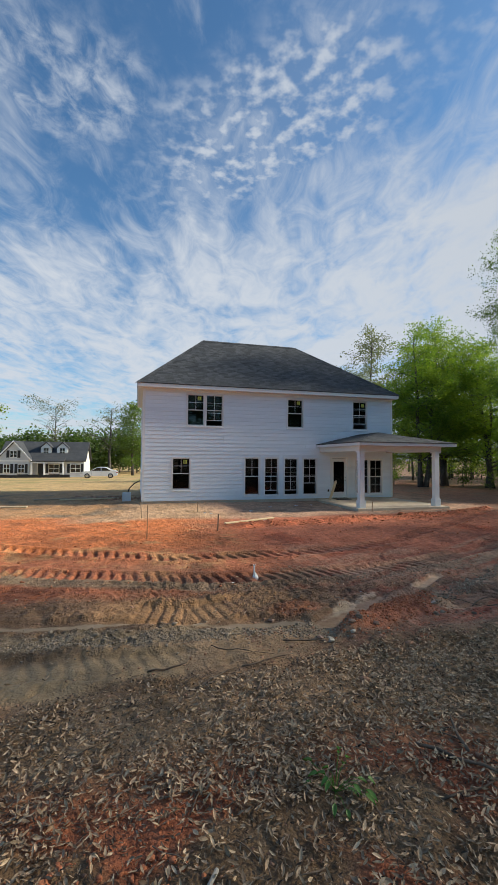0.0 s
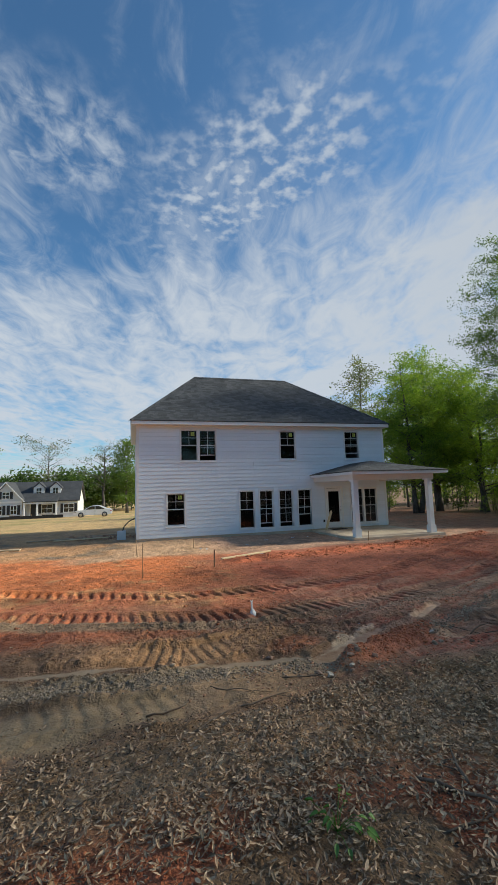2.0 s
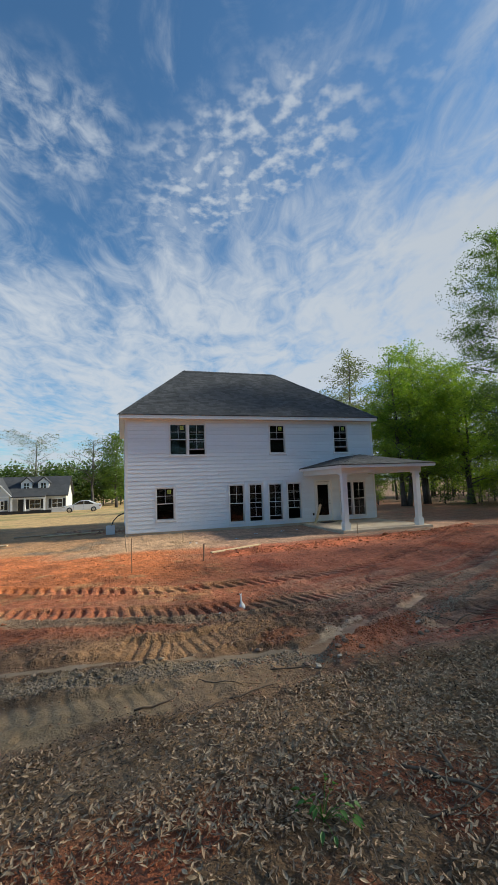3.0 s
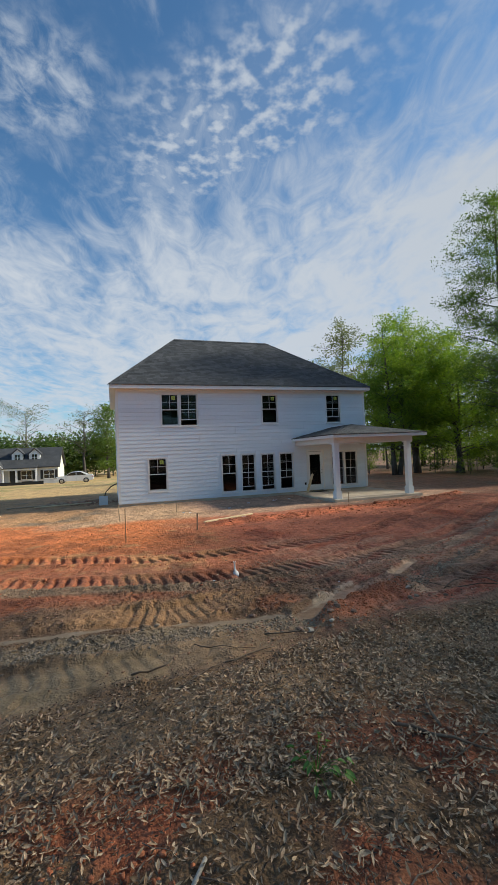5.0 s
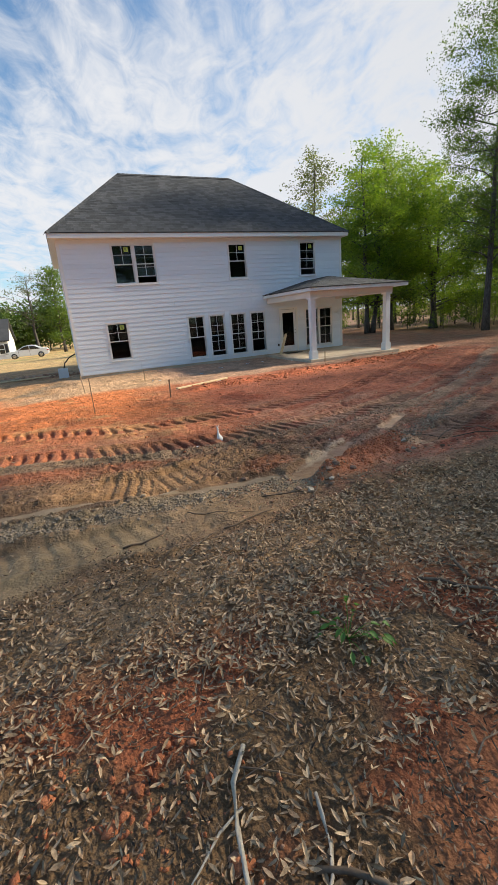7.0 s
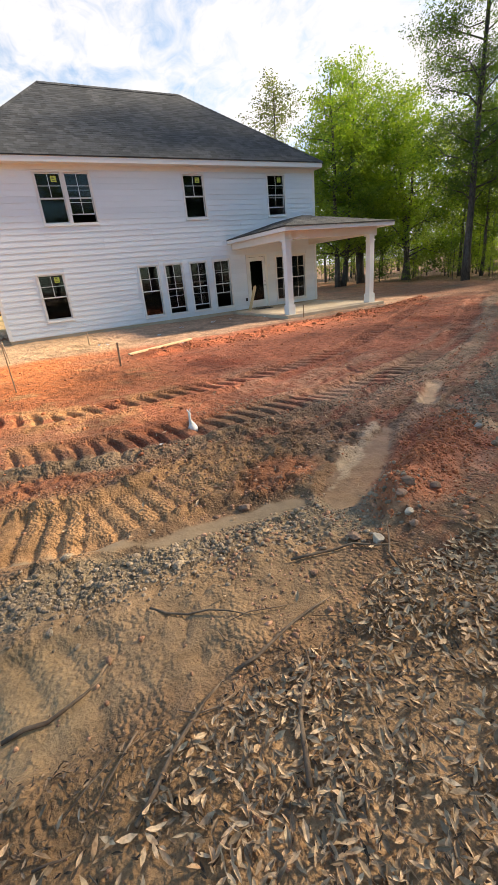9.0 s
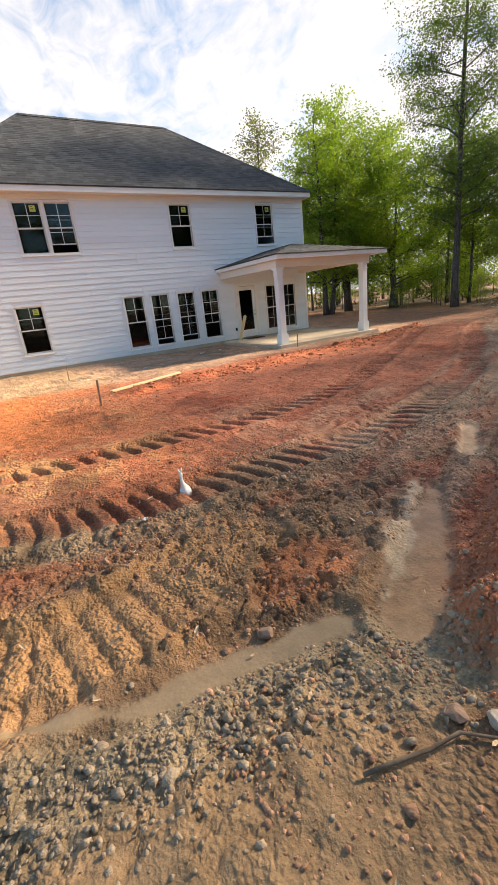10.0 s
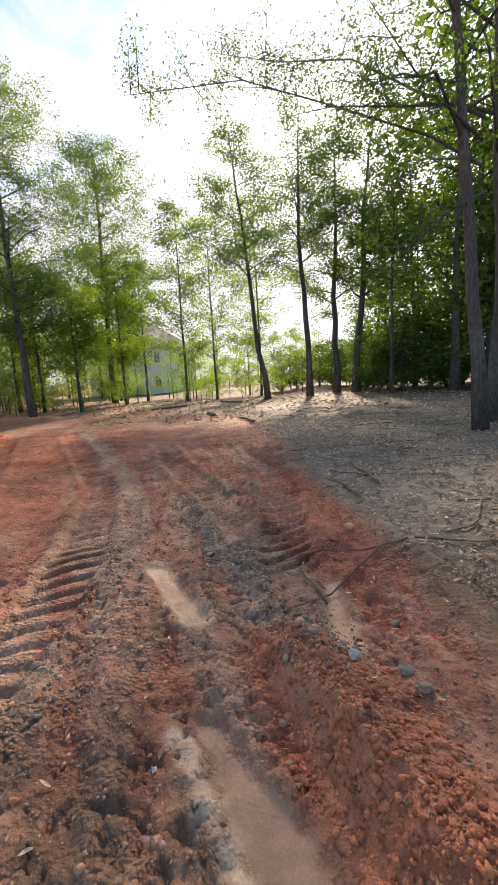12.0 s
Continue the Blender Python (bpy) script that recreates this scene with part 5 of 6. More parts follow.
def dead_leaves(name, label, x, y, length, seed, mat=None, lie=1.0):
    """Narrow dry leaves, each folded along its midrib and curled, lying at all angles."""
    rng = np.random.default_rng(seed)
    n = len(x)
    turn, tilt, roll = rng.uniform(0, 6.283, n), rng.normal(0, 0.30 * lie, n), rng.normal(0, 0.50 * lie, n)
    long = length * rng.uniform(0.55, 1.3, n)
    wide = long * rng.uniform(0.20, 0.36, n)
    fold = wide * rng.uniform(0.05, 0.35, n)
    curl = long * rng.normal(0.06, 0.06, n)
    zero = np.zeros(n)
    # tip, two on each side, tip; the midrib lies lower
    local = np.stack([
        np.stack([-long / 2, zero, curl], 1), np.stack([-long * 0.12, wide / 2, fold], 1), np.stack([long * 0.22, wide * 0.40, fold], 1), np.stack([long / 2, zero, curl], 1),
        np.stack([long * 0.22, -wide * 0.40, fold], 1), np.stack([-long * 0.12, -wide / 2, fold], 1), np.stack([zero, zero, zero], 1)], 1)
    cr, sr = np.cos(roll)[:, None], np.sin(roll)[:, None]
    ly, lz = local[:, :, 1] * cr - local[:, :, 2] * sr, local[:, :, 1] * sr + local[:, :, 2] * cr
    ct, st = np.cos(tilt)[:, None], np.sin(tilt)[:, None]
    lx, lz = local[:, :, 0] * ct - lz * st, local[:, :, 0] * st + lz * ct
    c, s = np.cos(turn)[:, None], np.sin(turn)[:, None]
    z = ground_height(x, y) + 0.006 + np.abs(tilt) * long * 0.35 + rng.uniform(0, 0.018, n)
    verts = np.stack([x[:, None] + lx * c - ly * s, y[:, None] + lx * s + ly * c, z[:, None] + lz], -1).reshape(-1, 3)
    faces = (np.array([(0, 6, 1, 1), (1, 6, 2, 2), (2, 6, 3, 3), (3, 6, 4, 4), (4, 6, 5, 5), (5, 6, 0, 0)])[:, :3][None] + (np.arange(n) * 7)[:, None, None]).reshape(-1, 3)
    return tagged(new(name, array_mesh(name, verts, faces, mat or DRYLEAF)), label, "leaves", kind="stuff")


def litter():
    rng = np.random.default_rng(31)
    x, y = rng.uniform(-4.0, 4.6, 64000), rng.uniform(0.6, 4.5, 64000)
    thick = wave(x, y, 0.62, 91, 4) + 0.35 * step(x, -0.2, 0.8)
    k = (y < litter_edge(x) - 0.05 + 0.25 * wave(x, y, 0.4, 93, 2)) & (thick > rng.uniform(-0.55, 0.75, len(x)))
    k &= (np.hypot((x - 0.75) / 0.45, (y - 1.3) / 0.3) > 1) | (rng.uniform(size=len(x)) < 0.12)
    k &= (y > 2.2) | (rng.uniform(size=len(x)) < 0.62)
    dead_leaves("leaf_litter", "dry narrow tan leaves lying thick on dark soil", x[k], y[k], 0.051, 32, lie=1.25)
    x, y = rng.uniform(-3.0, 4.4, 44000), rng.uniform(1.0, 4.4, 44000)
    k = (y < litter_edge(x) + 0.05 + 0.25 * wave(x, y, 0.4, 93, 2)) & (wave(x, y, 0.5, 97, 3) > rng.uniform(-0.9, 0.5, len(x)))
    dead_leaves("leaf_fragments", "rotten brown leaf fragments pressed into dark soil", x[k], y[k], 0.030, 37, LEAFBITS, 1.4)
    x, y = rng.uniform(0.2, 4.5, 9000), rng.uniform(2.2, 4.3, 9000)
    k = (y < litter_edge(x) - 0.02 + 0.12 * wave(x, y, 0.4, 93, 2)) & (wave(x, y, 0.5, 95, 2) > -0.2)
    dead_leaves("leaf_litter", "dry brown leaves heaped at the mud's edge", x[k], y[k], 0.048, 36)
    x, y = rng.uniform(4.4, 16, 26000), rng.uniform(-6, 6.5, 26000)
    k = y < litter_edge(x) - 0.1
    dead_leaves("leaf_litter", "pale dry leaves under the trees", x[k], y[k], 0.075, 33)
    x, y = rng.uniform(16, 32, 5000), rng.uniform(-4, 22, 5000)
    k = y < litter_edge(x) + 6
    dead_leaves("leaf_litter", "dry leaves along the wood's edge", x[k], y[k], 0.20, 34)
    x, y = rng.uniform(-3, 8, 420), rng.uniform(4.0, 9, 420)
    dead_leaves("stray_leaves", "single dry leaves strewn over the mud", x, y, 0.055, 35)


def stick_path(rng, x, y, length, turn, r, bend=0.22, n=6):
    pts, a = [], turn
    for k in range(n):
        pts.append((x, y))
        a += rng.normal(0, bend)
        x, y = x + math.cos(a) * length / (n - 1), y + math.sin(a) * length / (n - 1)
    p = np.array(pts)
    z = ground_height(p[:, 0], p[:, 1]) + r * 0.9 + 0.012
    return [(a, b, c) for (a, b), c in zip(pts, z)]


def sticks():
    rng = np.random.default_rng(41)
    # twigs too many to count
    bm = bmesh.new()
    for _ in range(330):
        x, y = rng.uniform(-3.5, 5), rng.uniform(0.6, 4.3)
        r = rng.uniform(0.0018, 0.005)
        tube(bm, stick_path(rng, x, y, rng.uniform(0.08, 0.35), rng.uniform(0, 6.28), r, 0.25, 4), [r, r, r * 0.8, r * 0.5], 5)
    for _ in range(170):
        x, y = rng.uniform(5, 18), rng.uniform(-4, 5)
        r = rng.uniform(0.004, 0.012)
        tube(bm, stick_path(rng, x, y, rng.uniform(0.3, 1.2), rng.uniform(0, 6.28), r, 0.2, 4), [r, r, r * 0.8, r * 0.5], 5)
    tagged(part("twigs", bm, DEADWOOD, smooth=True), "thin dry twigs among the fallen leaves", "twigs", kind="stuff")
    for x, y, long, turn, r, mat, label in [
            (-0.085, 1.90, 0.75, -1.98, 0.011, PALEWOOD, "split pale stick lying on the leaf litter"),
            (0.10, 1.62, 0.42, -1.7, 0.008, PALEWOOD, "short pale stick lying on the leaf litter"),
            (-0.02, 1.42, 0.55, -0.5, 0.011, DEADWOOD, "dark bent twig on the red soil"),
            (1.42, 2.46, 0.70, -1.0, 0.012, DEADWOOD, "dark dead branch lying among leaves"),
            (1.25, 2.0, 0.80, 0.15, 0.007, DEADWOOD, "long thin twig lying among leaves"),
            (1.72, 2.30, 0.40, 1.3, 0.012, DEADWOOD, "short dead branch lying among leaves"),
            (-0.35, 4.22, 0.42, 0.1, 0.010, DEADWOOD, "dark stick at the edge of the mud"),
            (0.55, 3.95, 0.60, 0.25, 0.008, DEADWOOD, "dark stick at the edge of the leaf litter"),
            (0.05, 3.62, 0.55, 0.75, 0.009, DEADWOOD, "broken brown branch half sunk in tan mud"),
            (0.55, 3.42, 0.55, 0.7, 0.010, DEADWOOD, "grey broken branch on the leaf litter"),
            (1.15, 4.42, 0.65, -0.5, 0.008, DEADWOOD, "thin root lying on the tan mud"),
            (0.35, 4.55, 0.55, -0.75, 0.006, DEADWOOD, "thin root lying in the mud"),
            (1.55, 3.95, 0.50, 0.85, 0.007, DEADWOOD, "dry branch at the edge of the leaves"),
            (4.35, 5.05, 0.55, 0.2, 0.009, DEADWOOD, "thin stick lying across the track"),
            (6.6, 4.45, 0.9, 0.3, 0.014, DEADWOOD, "thin dead branch at the bank"),
            (7.1, 4.1, 1.6, 0.1, 0.016, DEADWOOD, "long dead branch on the leaf litter"),
            (2.45, 5.72, 0.16, -0.7, 0.006, PALEWOOD, "short pale stick on the brown earth")]:
        bm = bmesh.new()
        tube(bm, stick_path(rng, x, y, long, turn, r), [r, r * 1.05, r * 0.95, r * 0.85, r * 0.7, r * 0.4], 7)
        if r > 0.0105:
            p = stick_path(rng, x + 0.3 * long * math.cos(turn), y + 0.3 * long * math.sin(turn), long * 0.45, turn + rng.choice([-0.7, 0.6]), r * 0.5, n=4)
            tube(bm, p, [r * 0.55, r * 0.5, r * 0.4, r * 0.2], 5)
        tagged(part("stick", bm, mat, smooth=True), label, "stick")
    # log pieces at the far right bank
    for x, y, long, turn, r in [(18.5, 8.3, 2.2, 0.3, 0.07), (15.2, 6.4, 1.8, 0.1, 0.05), (24.6, 11.0, 2.4, 2.6, 0.06), (26.0, 8.0, 2.0, 0.9, 0.06)]:
        bm = bmesh.new()
        tube(bm, stick_path(rng, x, y, long, turn, r), [r, r, r, r * 0.9, r * 0.8, r * 0.6], 9)
        tagged(part("log", bm, DEADWOOD, smooth=True), "grey fallen log on the cleared ground", "log")


def rock(x, y, r, mat, label, seed, flat=0.7):
    rng = np.random.default_rng(seed)
    bm = bmesh.new()
    bmesh.ops.create_icosphere(bm, subdivisions=3, radius=1.0)
    cuts = rng.normal(size=(13, 3))
    cuts /= np.linalg.norm(cuts, axis=1)[:, None]
    lim = rng.uniform(0.45, 0.80, 13)
    for v in bm.verts:
        p = np.array(v.co)
        for c, m in zip(cuts, lim):
            over = p @ c - m
            if over > 0:
                p = p - c * over * 0.85
        q = Vector(p)
        v.co = q * r * (1 + 0.10 * noise.noise(q * 3 + Vector((seed, 0, 0))))
        v.co.z *= flat
    ob = part("rock", bm, mat, at=pose(x, y, ground_at(x, y) + r * flat * 0.45, 0, 0, rng.uniform(0, 360)), smooth=False)
    return tagged(ob, label, "rock", "rocks by the mud")


ground_clutter()
litter()
sticks()
for row in [(1.68, 4.28, 0.050, STONE, "pale angular rock on brown mud", 1), (1.58, 4.38, 0.05, BROWNSTONE, "mud-coloured rock beside the pale one", 2), (1.98, 4.32, 0.038, STONE, "small pale broken rock", 3),
            (2.02, 4.42, 0.05, BROWNSTONE, "rounded brown rock on the mud", 4), (2.15, 4.48, 0.05, BROWNSTONE, "rounded brown rock on the mud", 5), (1.93, 4.24, 0.035, BROWNSTONE, "small brown rock by the leaves", 6), (2.35, 4.42, 0.045, BROWNSTONE, "dark brown rock by the leaves", 7),
            (3.62, 4.98, 0.045, STONE, "grey rock at the end of the rut", 8), (3.55, 4.72, 0.04, GRAVEL, "grey rock on red clay", 9), (3.40, 4.66, 0.045, GRAVEL, "grey rock on red clay", 10), (4.0, 4.66, 0.04, GRAVEL, "grey rock on red clay", 11), (3.7, 5.03, 0.035, GRAVEL, "dark grey rock at the rut", 12),
            (1.27, 5.23, 0.05, BROWNSTONE, "brown clod standing in the wheel rut", 13), (2.55, 4.98, 0.022, GRAVEL, "small grey pebble in the rut", 14)]:
    rock(*row)


# ---- things on the site ----
def weed(x, y):
    t = thing("weed", "low green weed with broad leaves among dead leaves", "plant", pose(x, y, ground_at(x, y)))
    rng = random.Random(3)
    for k in range(20):
        a, reach = k * 2.4 + rng.uniform(-0.4, 0.4), rng.uniform(0.05, 0.21)
        h = rng.uniform(0.03, 0.11)
        bm = bmesh.new()
        tube(bm, [(0, 0, 0), (math.cos(a) * reach * 0.5, math.sin(a) * reach * 0.5, h), (math.cos(a) * reach, math.sin(a) * reach, h * 1.05)], [0.0025, 0.002, 0.0012], 4)
        part("stem", bm, WEED, t)
        bm = bmesh.new()
        long, wide = rng.uniform(0.038, 0.07), rng.uniform(0.011, 0.021)
        rows = []
        for s, w in ((0, 0.1), (0.25, 0.85), (0.5, 1.0), (0.75, 0.7), (1.0, 0.05)):
            d, drop = reach + long * s, h * 1.05 - 0.03 * s * s + 0.006
            rows.append([bm.verts.new((math.cos(a) * d - math.sin(a) * wide * w * q, math.sin(a) * d + math.cos(a) * wide * w * q, drop + 0.010 * abs(q))) for q in (-1, 0, 1)])
        for one, two in zip(rows, rows[1:]):
            for j in range(2):
                bm.faces.new((one[j], one[j + 1], two[j + 1], two[j]))
        part("leaf", bm, WEED, t, smooth=True)


weed(0.70, 2.24)


def plank(x0, y0, x1, y1):
    long, turn = math.hypot(x1 - x0, y1 - y0), math.degrees(math.atan2(y1 - y0, x1 - x0))
    z = max(ground_at(x0, y0), ground_at(x1, y1), ground_at((x0 + x1) / 2, (y0 + y1) / 2)) + 0.02
    tagged(part("plank", boxes((0, long, -0.045, 0.045, 0, 0.038), bevel=0.004), PINE, at=pose(x0, y0, z, 4, 0, turn)), "long pale pine plank lying on red clay", "plank")


plank(2.21, 12.75, 4.1, 13.6)


def stake(x, y, tall, lean=0.0, turn=0.0, label="thin brown survey stake stuck in red clay"):
    bm = prism([(-0.018, -0.12), (0.0, -0.2), (0.018, -0.12), (0.018, tall), (-0.018, tall)], -0.009, 0.009)
    tagged(part("stake", bm, STAKE, at=pose(x, y, ground_at(x, y), lean, 0, turn)), label, "stake", "survey stakes")


stake(-0.21, 10.95, 0.85)
stake(1.76, 11.6, 0.48, 2, 75)
stake(-0.30, 14.6, 0.55, -14, 20, "leaning wooden stake in red clay")
stake(1.80, 16.0, 0.38, 4, 10, "short wooden stake by the house")
stake(8.75, 14.92, 0.42, 3, 0, "short pale stake at the porch slab")


def bag(x, y):
    """A white bag, wide below, twisted to a neck with two loose ends."""
    bm = bmesh.new()
    rng = random.Random(8)
    rings, sides = [], 14
    for h, r, ox in ((0.0, 0.085, 0.0), (0.03, 0.095, 0.0), (0.08, 0.085, -0.008), (0.13, 0.062, -0.022), (0.18, 0.036, -0.04), (0.23, 0.022, -0.05), (0.30, 0.020, -0.05), (0.345, 0.026, -0.048), (0.37, 0.012, -0.05)):
        rings.append([bm.verts.new((ox + math.cos(a) * r * (1 + 0.22 * rng.uniform(-1, 1)), math.sin(a) * r * 0.75 * (1 + 0.2 * rng.uniform(-1, 1)), h)) for a in (6.283 * k / sides for k in range(sides))])
    for one, two in zip(rings, rings[1:]):
        for k in range(sides):
            bm.faces.new((one[k], one[(k + 1) % sides], two[(k + 1) % sides], two[k]))
    bm.faces.new(rings[0][::-1]), bm.faces.new(rings[-1])
    t = part("plastic_bag", bm, BAG, at=pose(x, y, ground_at(x, y) - 0.01, 0, 0, 10) @ Matrix.Diagonal((0.66, 0.66, 0.66, 1)), smooth=True)
    tagged(t, "white twisted plastic bag standing in a tyre track", "bag")
    for dx in (-0.035, 0.03):
        bm = bmesh.new()
        tube(bm, [(-0.05, 0, 0.36), (-0.05 + dx * 0.6, 0.005, 0.39), (-0.05 + dx, 0.0, 0.43)], [0.012, 0.014, 0.005], 6)
        part("loose_end", bm, BAG, t, smooth=True)


bag(1.60, 7.1)


def scrap(x, y, s, seed):
    rng = random.Random(seed)
    bm = bmesh.new()
    grid = [[bm.verts.new(((i - 1.5) * s / 3 + rng.uniform(-1, 1) * s * 0.08, (j - 1) * s / 3, rng.uniform(0, s * 0.35))) for i in range(4)] for j in range(3)]
    for a, b in zip(grid, grid[1:]):
        for i in range(3):
            bm.faces.new((a[i], a[i + 1], b[i + 1], b[i]))
    bmesh.ops.solidify(bm, geom=bm.faces[:], thickness=0.003)
    tagged(part("paper_scrap", bm, BAG, at=pose(x, y, ground_at(x, y) + 0.004, 0, 0, rng.uniform(0, 360))), "crumpled white scrap lying on the ground", "litter", "scraps on the site")


for k, (x, y, s) in enumerate([(3.55, 12.8, 0.14), (2.0, 15.5, 0.12), (2.2, 15.2, 0.10), (5.0, 16.8, 0.16), (6.4, 17.3, 0.18), (7.2, 17.5, 0.12), (1.1, 6.75, 0.06), (2.35, 6.5, 0.035), (3.0, 5.9, 0.03), (8.2, 16.6, 0.1), (3.9, 15.9, 0.14)]):
    scrap(x, y, s, k)
tagged(part("leaning_board", prism([(-0.06, 0), (0.06, 0), (0.06, 0.95), (0.0, 1.02), (-0.06, 0.95)], -0.012, 0.012), PINE, at=pose(8.72, 18.7, 0.06, 18, 0, 70)), "short pale board leaning by the back door", "board")
tagged(part("door_mat", boxes((9.15, 9.95, 18.72, 19.12, 0.056, 0.075), bevel=0.006), DARK), "dark doormat lying at the back door", "mat")


# ---- neighbouring houses, vehicles and building debris ----
GREYSIDE = material("pale_grey_siding", (0.60, 0.62, 0.64), (0.66, 0.68, 0.70), 1.0, 0.6, stains=0.05)
# warmer copy of the grey siding: sunlight put into the gable sides' colour
SUNSIDE = material("sunlit_siding", (0.66, 0.65, 0.58), (0.70, 0.69, 0.62), 1.0, 0.6, stains=0.05)
SHUTTER = material("black_shutter", (0.02, 0.02, 0.022), (0.03, 0.03, 0.033), 4.0, 0.5)
CARPAINT = material("white_car_paint", (0.72, 0.74, 0.76), (0.76, 0.78, 0.80), 1.0, 0.22, spec=0.6, stains=0.01)
DARKGLASS = material("tinted_glass", (0.012, 0.014, 0.016), (0.02, 0.022, 0.025), 1.0, 0.08, spec=0.7, stains=0.0)
FENCE = material("black_silt_fabric", (0.018, 0.018, 0.018), (0.03, 0.03, 0.03), 2.0, 0.8)
REDLAMP = material("red_lamp", (0.35, 0.02, 0.02), (0.40, 0.03, 0.03), 2.0, 0.25)


def small_window(house, x, z, w, h, y, shutters=True):
    win = part("window", boxes((x - w / 2 - 0.08, x + w / 2 + 0.08, y - 0.05, y, z, z + 0.09), (x - w / 2 - 0.08, x + w / 2 + 0.08, y - 0.05, y, z + h - 0.09, z + h), (x - w / 2 - 0.08, x - w / 2, y - 0.05, y, z + 0.09, z + h - 0.09),
                              (x + w / 2, x + w / 2 + 0.08, y - 0.05, y, z + 0.09, z + h - 0.09), (x - 0.03, x + 0.03, y - 0.05, y, z + 0.09, z + h - 0.09), (x - w / 2, x - 0.03, y - 0.05, y, z + h / 2 - 0.03, z + h / 2 + 0.03), (x + 0.03, x + w / 2, y - 0.05, y, z + h / 2 - 0.03, z + h / 2 + 0.03)), TRIM, house)
    part("pane", boxes((x - w / 2, x + w / 2, y - 0.02, y - 0.005, z + 0.08, z + h - 0.08)), DARKGLASS, win)
    if shutters:
        for a in (x - w / 2 - 0.48, x + w / 2 + 0.10):
            part("shutter", boxes((a, a + 0.38, y - 0.06, y - 0.01, z, z + h), bevel=0.01), SHUTTER, win)


def cottage(x, y):
    h = thing("house", "grey one-storey house with dormers, black shutters and dark roof", "house", pose(x, y, ground_at(x, y) - 0.1))
    part("wall", boxes((0, 11.6, 0, 8, 0, 2.6)), GREYSIDE, h)
    for gx in (0.001, 11.45):
        part("gable_end", prism([(0, 2.601), (8, 2.601), (4, 5.2)], gx, gx + 0.15), SUNSIDE, h)
    part("side_siding", boxes((11.602, 11.65, 0, 8, 0, 2.6)), SUNSIDE, h)
    part("roof", prism([(-0.4, 2.45), (4, 5.40), (8.4, 2.45), (8.4, 2.62), (4, 5.58), (-0.4, 2.62)], -0.3, 11.95), SHINGLE, h)
    # front gable
    part("front_gable", prism([(0.0, 0), (4.3, 0), (4.3, 2.7), (2.15, 5.2), (0.0, 2.7)], -1.1, -0.002, "y"), GREYSIDE, h)
    part("gable_roof", prism([(-0.35, 2.42), (2.15, 5.32), (4.65, 2.42), (4.65, 2.60), (2.15, 5.52), (-0.35, 2.60)], -1.4, 3.9, "y"), SHINGLE, h)
    part("barge_board", prism([(-0.38, 2.36), (2.15, 5.28), (4.68, 2.36), (4.68, 2.58), (2.15, 5.50), (-0.38, 2.58)], -1.46, -1.401, "y"), TRIM, h)
    part("belt_board", boxes((0, 4.3, -1.14, -1.101, 2.45, 2.68)), TRIM, h)
    small_window(h, 1.3, 0.75, 0.75, 1.35, -1.102)
    small_window(h, 3.2, 0.75, 0.75, 1.35, -1.102)
    small_window(h, 2.15, 3.0, 0.85, 1.05, -1.102)
    small_window(h, 7.4, 0.75, 1.35, 1.35, -0.002)
    small_window(h, 10.4, 0.75, 1.35, 1.35, -0.002)
    d = part("door", boxes((5.2, 6.0, -0.06, -0.002, 0.1, 2.15)), SHUTTER, h, "dark front door")
    part("door_frame", boxes((5.05, 5.199, -0.07, -0.002, 0.1, 2.3), (6.001, 6.15, -0.07, -0.002, 0.1, 2.3), (5.2, 6.0, -0.07, -0.002, 2.151, 2.3)), TRIM, d)
    part("porch_roof", prism([(-1.5, 2.42), (0.4, 3.0), (0.4, 3.12), (-1.5, 2.55)], 4.5, 9.0), SHINGLE, h)
    part("porch_beam", boxes((4.5, 9.0, -1.42, -1.30, 2.2, 2.44)), TRIM, h)
    for px in (4.6, 6.3, 8.85):
        part("porch_post", boxes((px - 0.11, px + 0.11, -1.44, -1.22, 0, 2.2), bevel=0.01), TRIM, h)
    for dx in (6.0, 8.3):
        dm = part("dormer", prism([(dx - 0.75, 3.3), (dx + 0.75, 3.3), (dx + 0.75, 4.55), (dx, 5.25), (dx - 0.75, 4.55)], 1.3, 3.6, "y"), TRIM, h)
        part("dormer_roof", prism([(dx - 0.95, 4.42), (dx, 5.32), (dx + 0.95, 4.42), (dx + 0.95, 4.55), (dx, 5.47), (dx - 0.95, 4.55)], 1.15, 3.9, "y"), SHINGLE, dm)
        part("pane", boxes((dx - 0.33, dx + 0.33, 1.26, 1.295, 3.55, 4.5)), DARKGLASS, dm)
        part("muntin", boxes((dx - 0.03, dx + 0.03, 1.24, 1.259, 3.55, 4.5), (dx - 0.33, dx - 0.031, 1.24, 1.259, 4.0, 4.06), (dx + 0.031, dx + 0.33, 1.24, 1.259, 4.0, 4.06)), TRIM, dm)


cottage(-20.0, 68.0)


def wheel(parent, x, y, r):
    bm = bmesh.new()
    tube(bm, [(x, y - 0.11, r), (x, y - 0.09, r), (x, y + 0.09, r), (x, y + 0.11, r)], [r * 0.86, r, r, r * 0.86], 20)
    w = part("wheel", bm, DARK, parent, smooth=False)
    bm = bmesh.new()
    tube(bm, [(x, y - 0.125, r), (x, y - 0.112, r)], [r * 0.5, r * 0.62], 16)
    part("rim", bm, METAL, w)


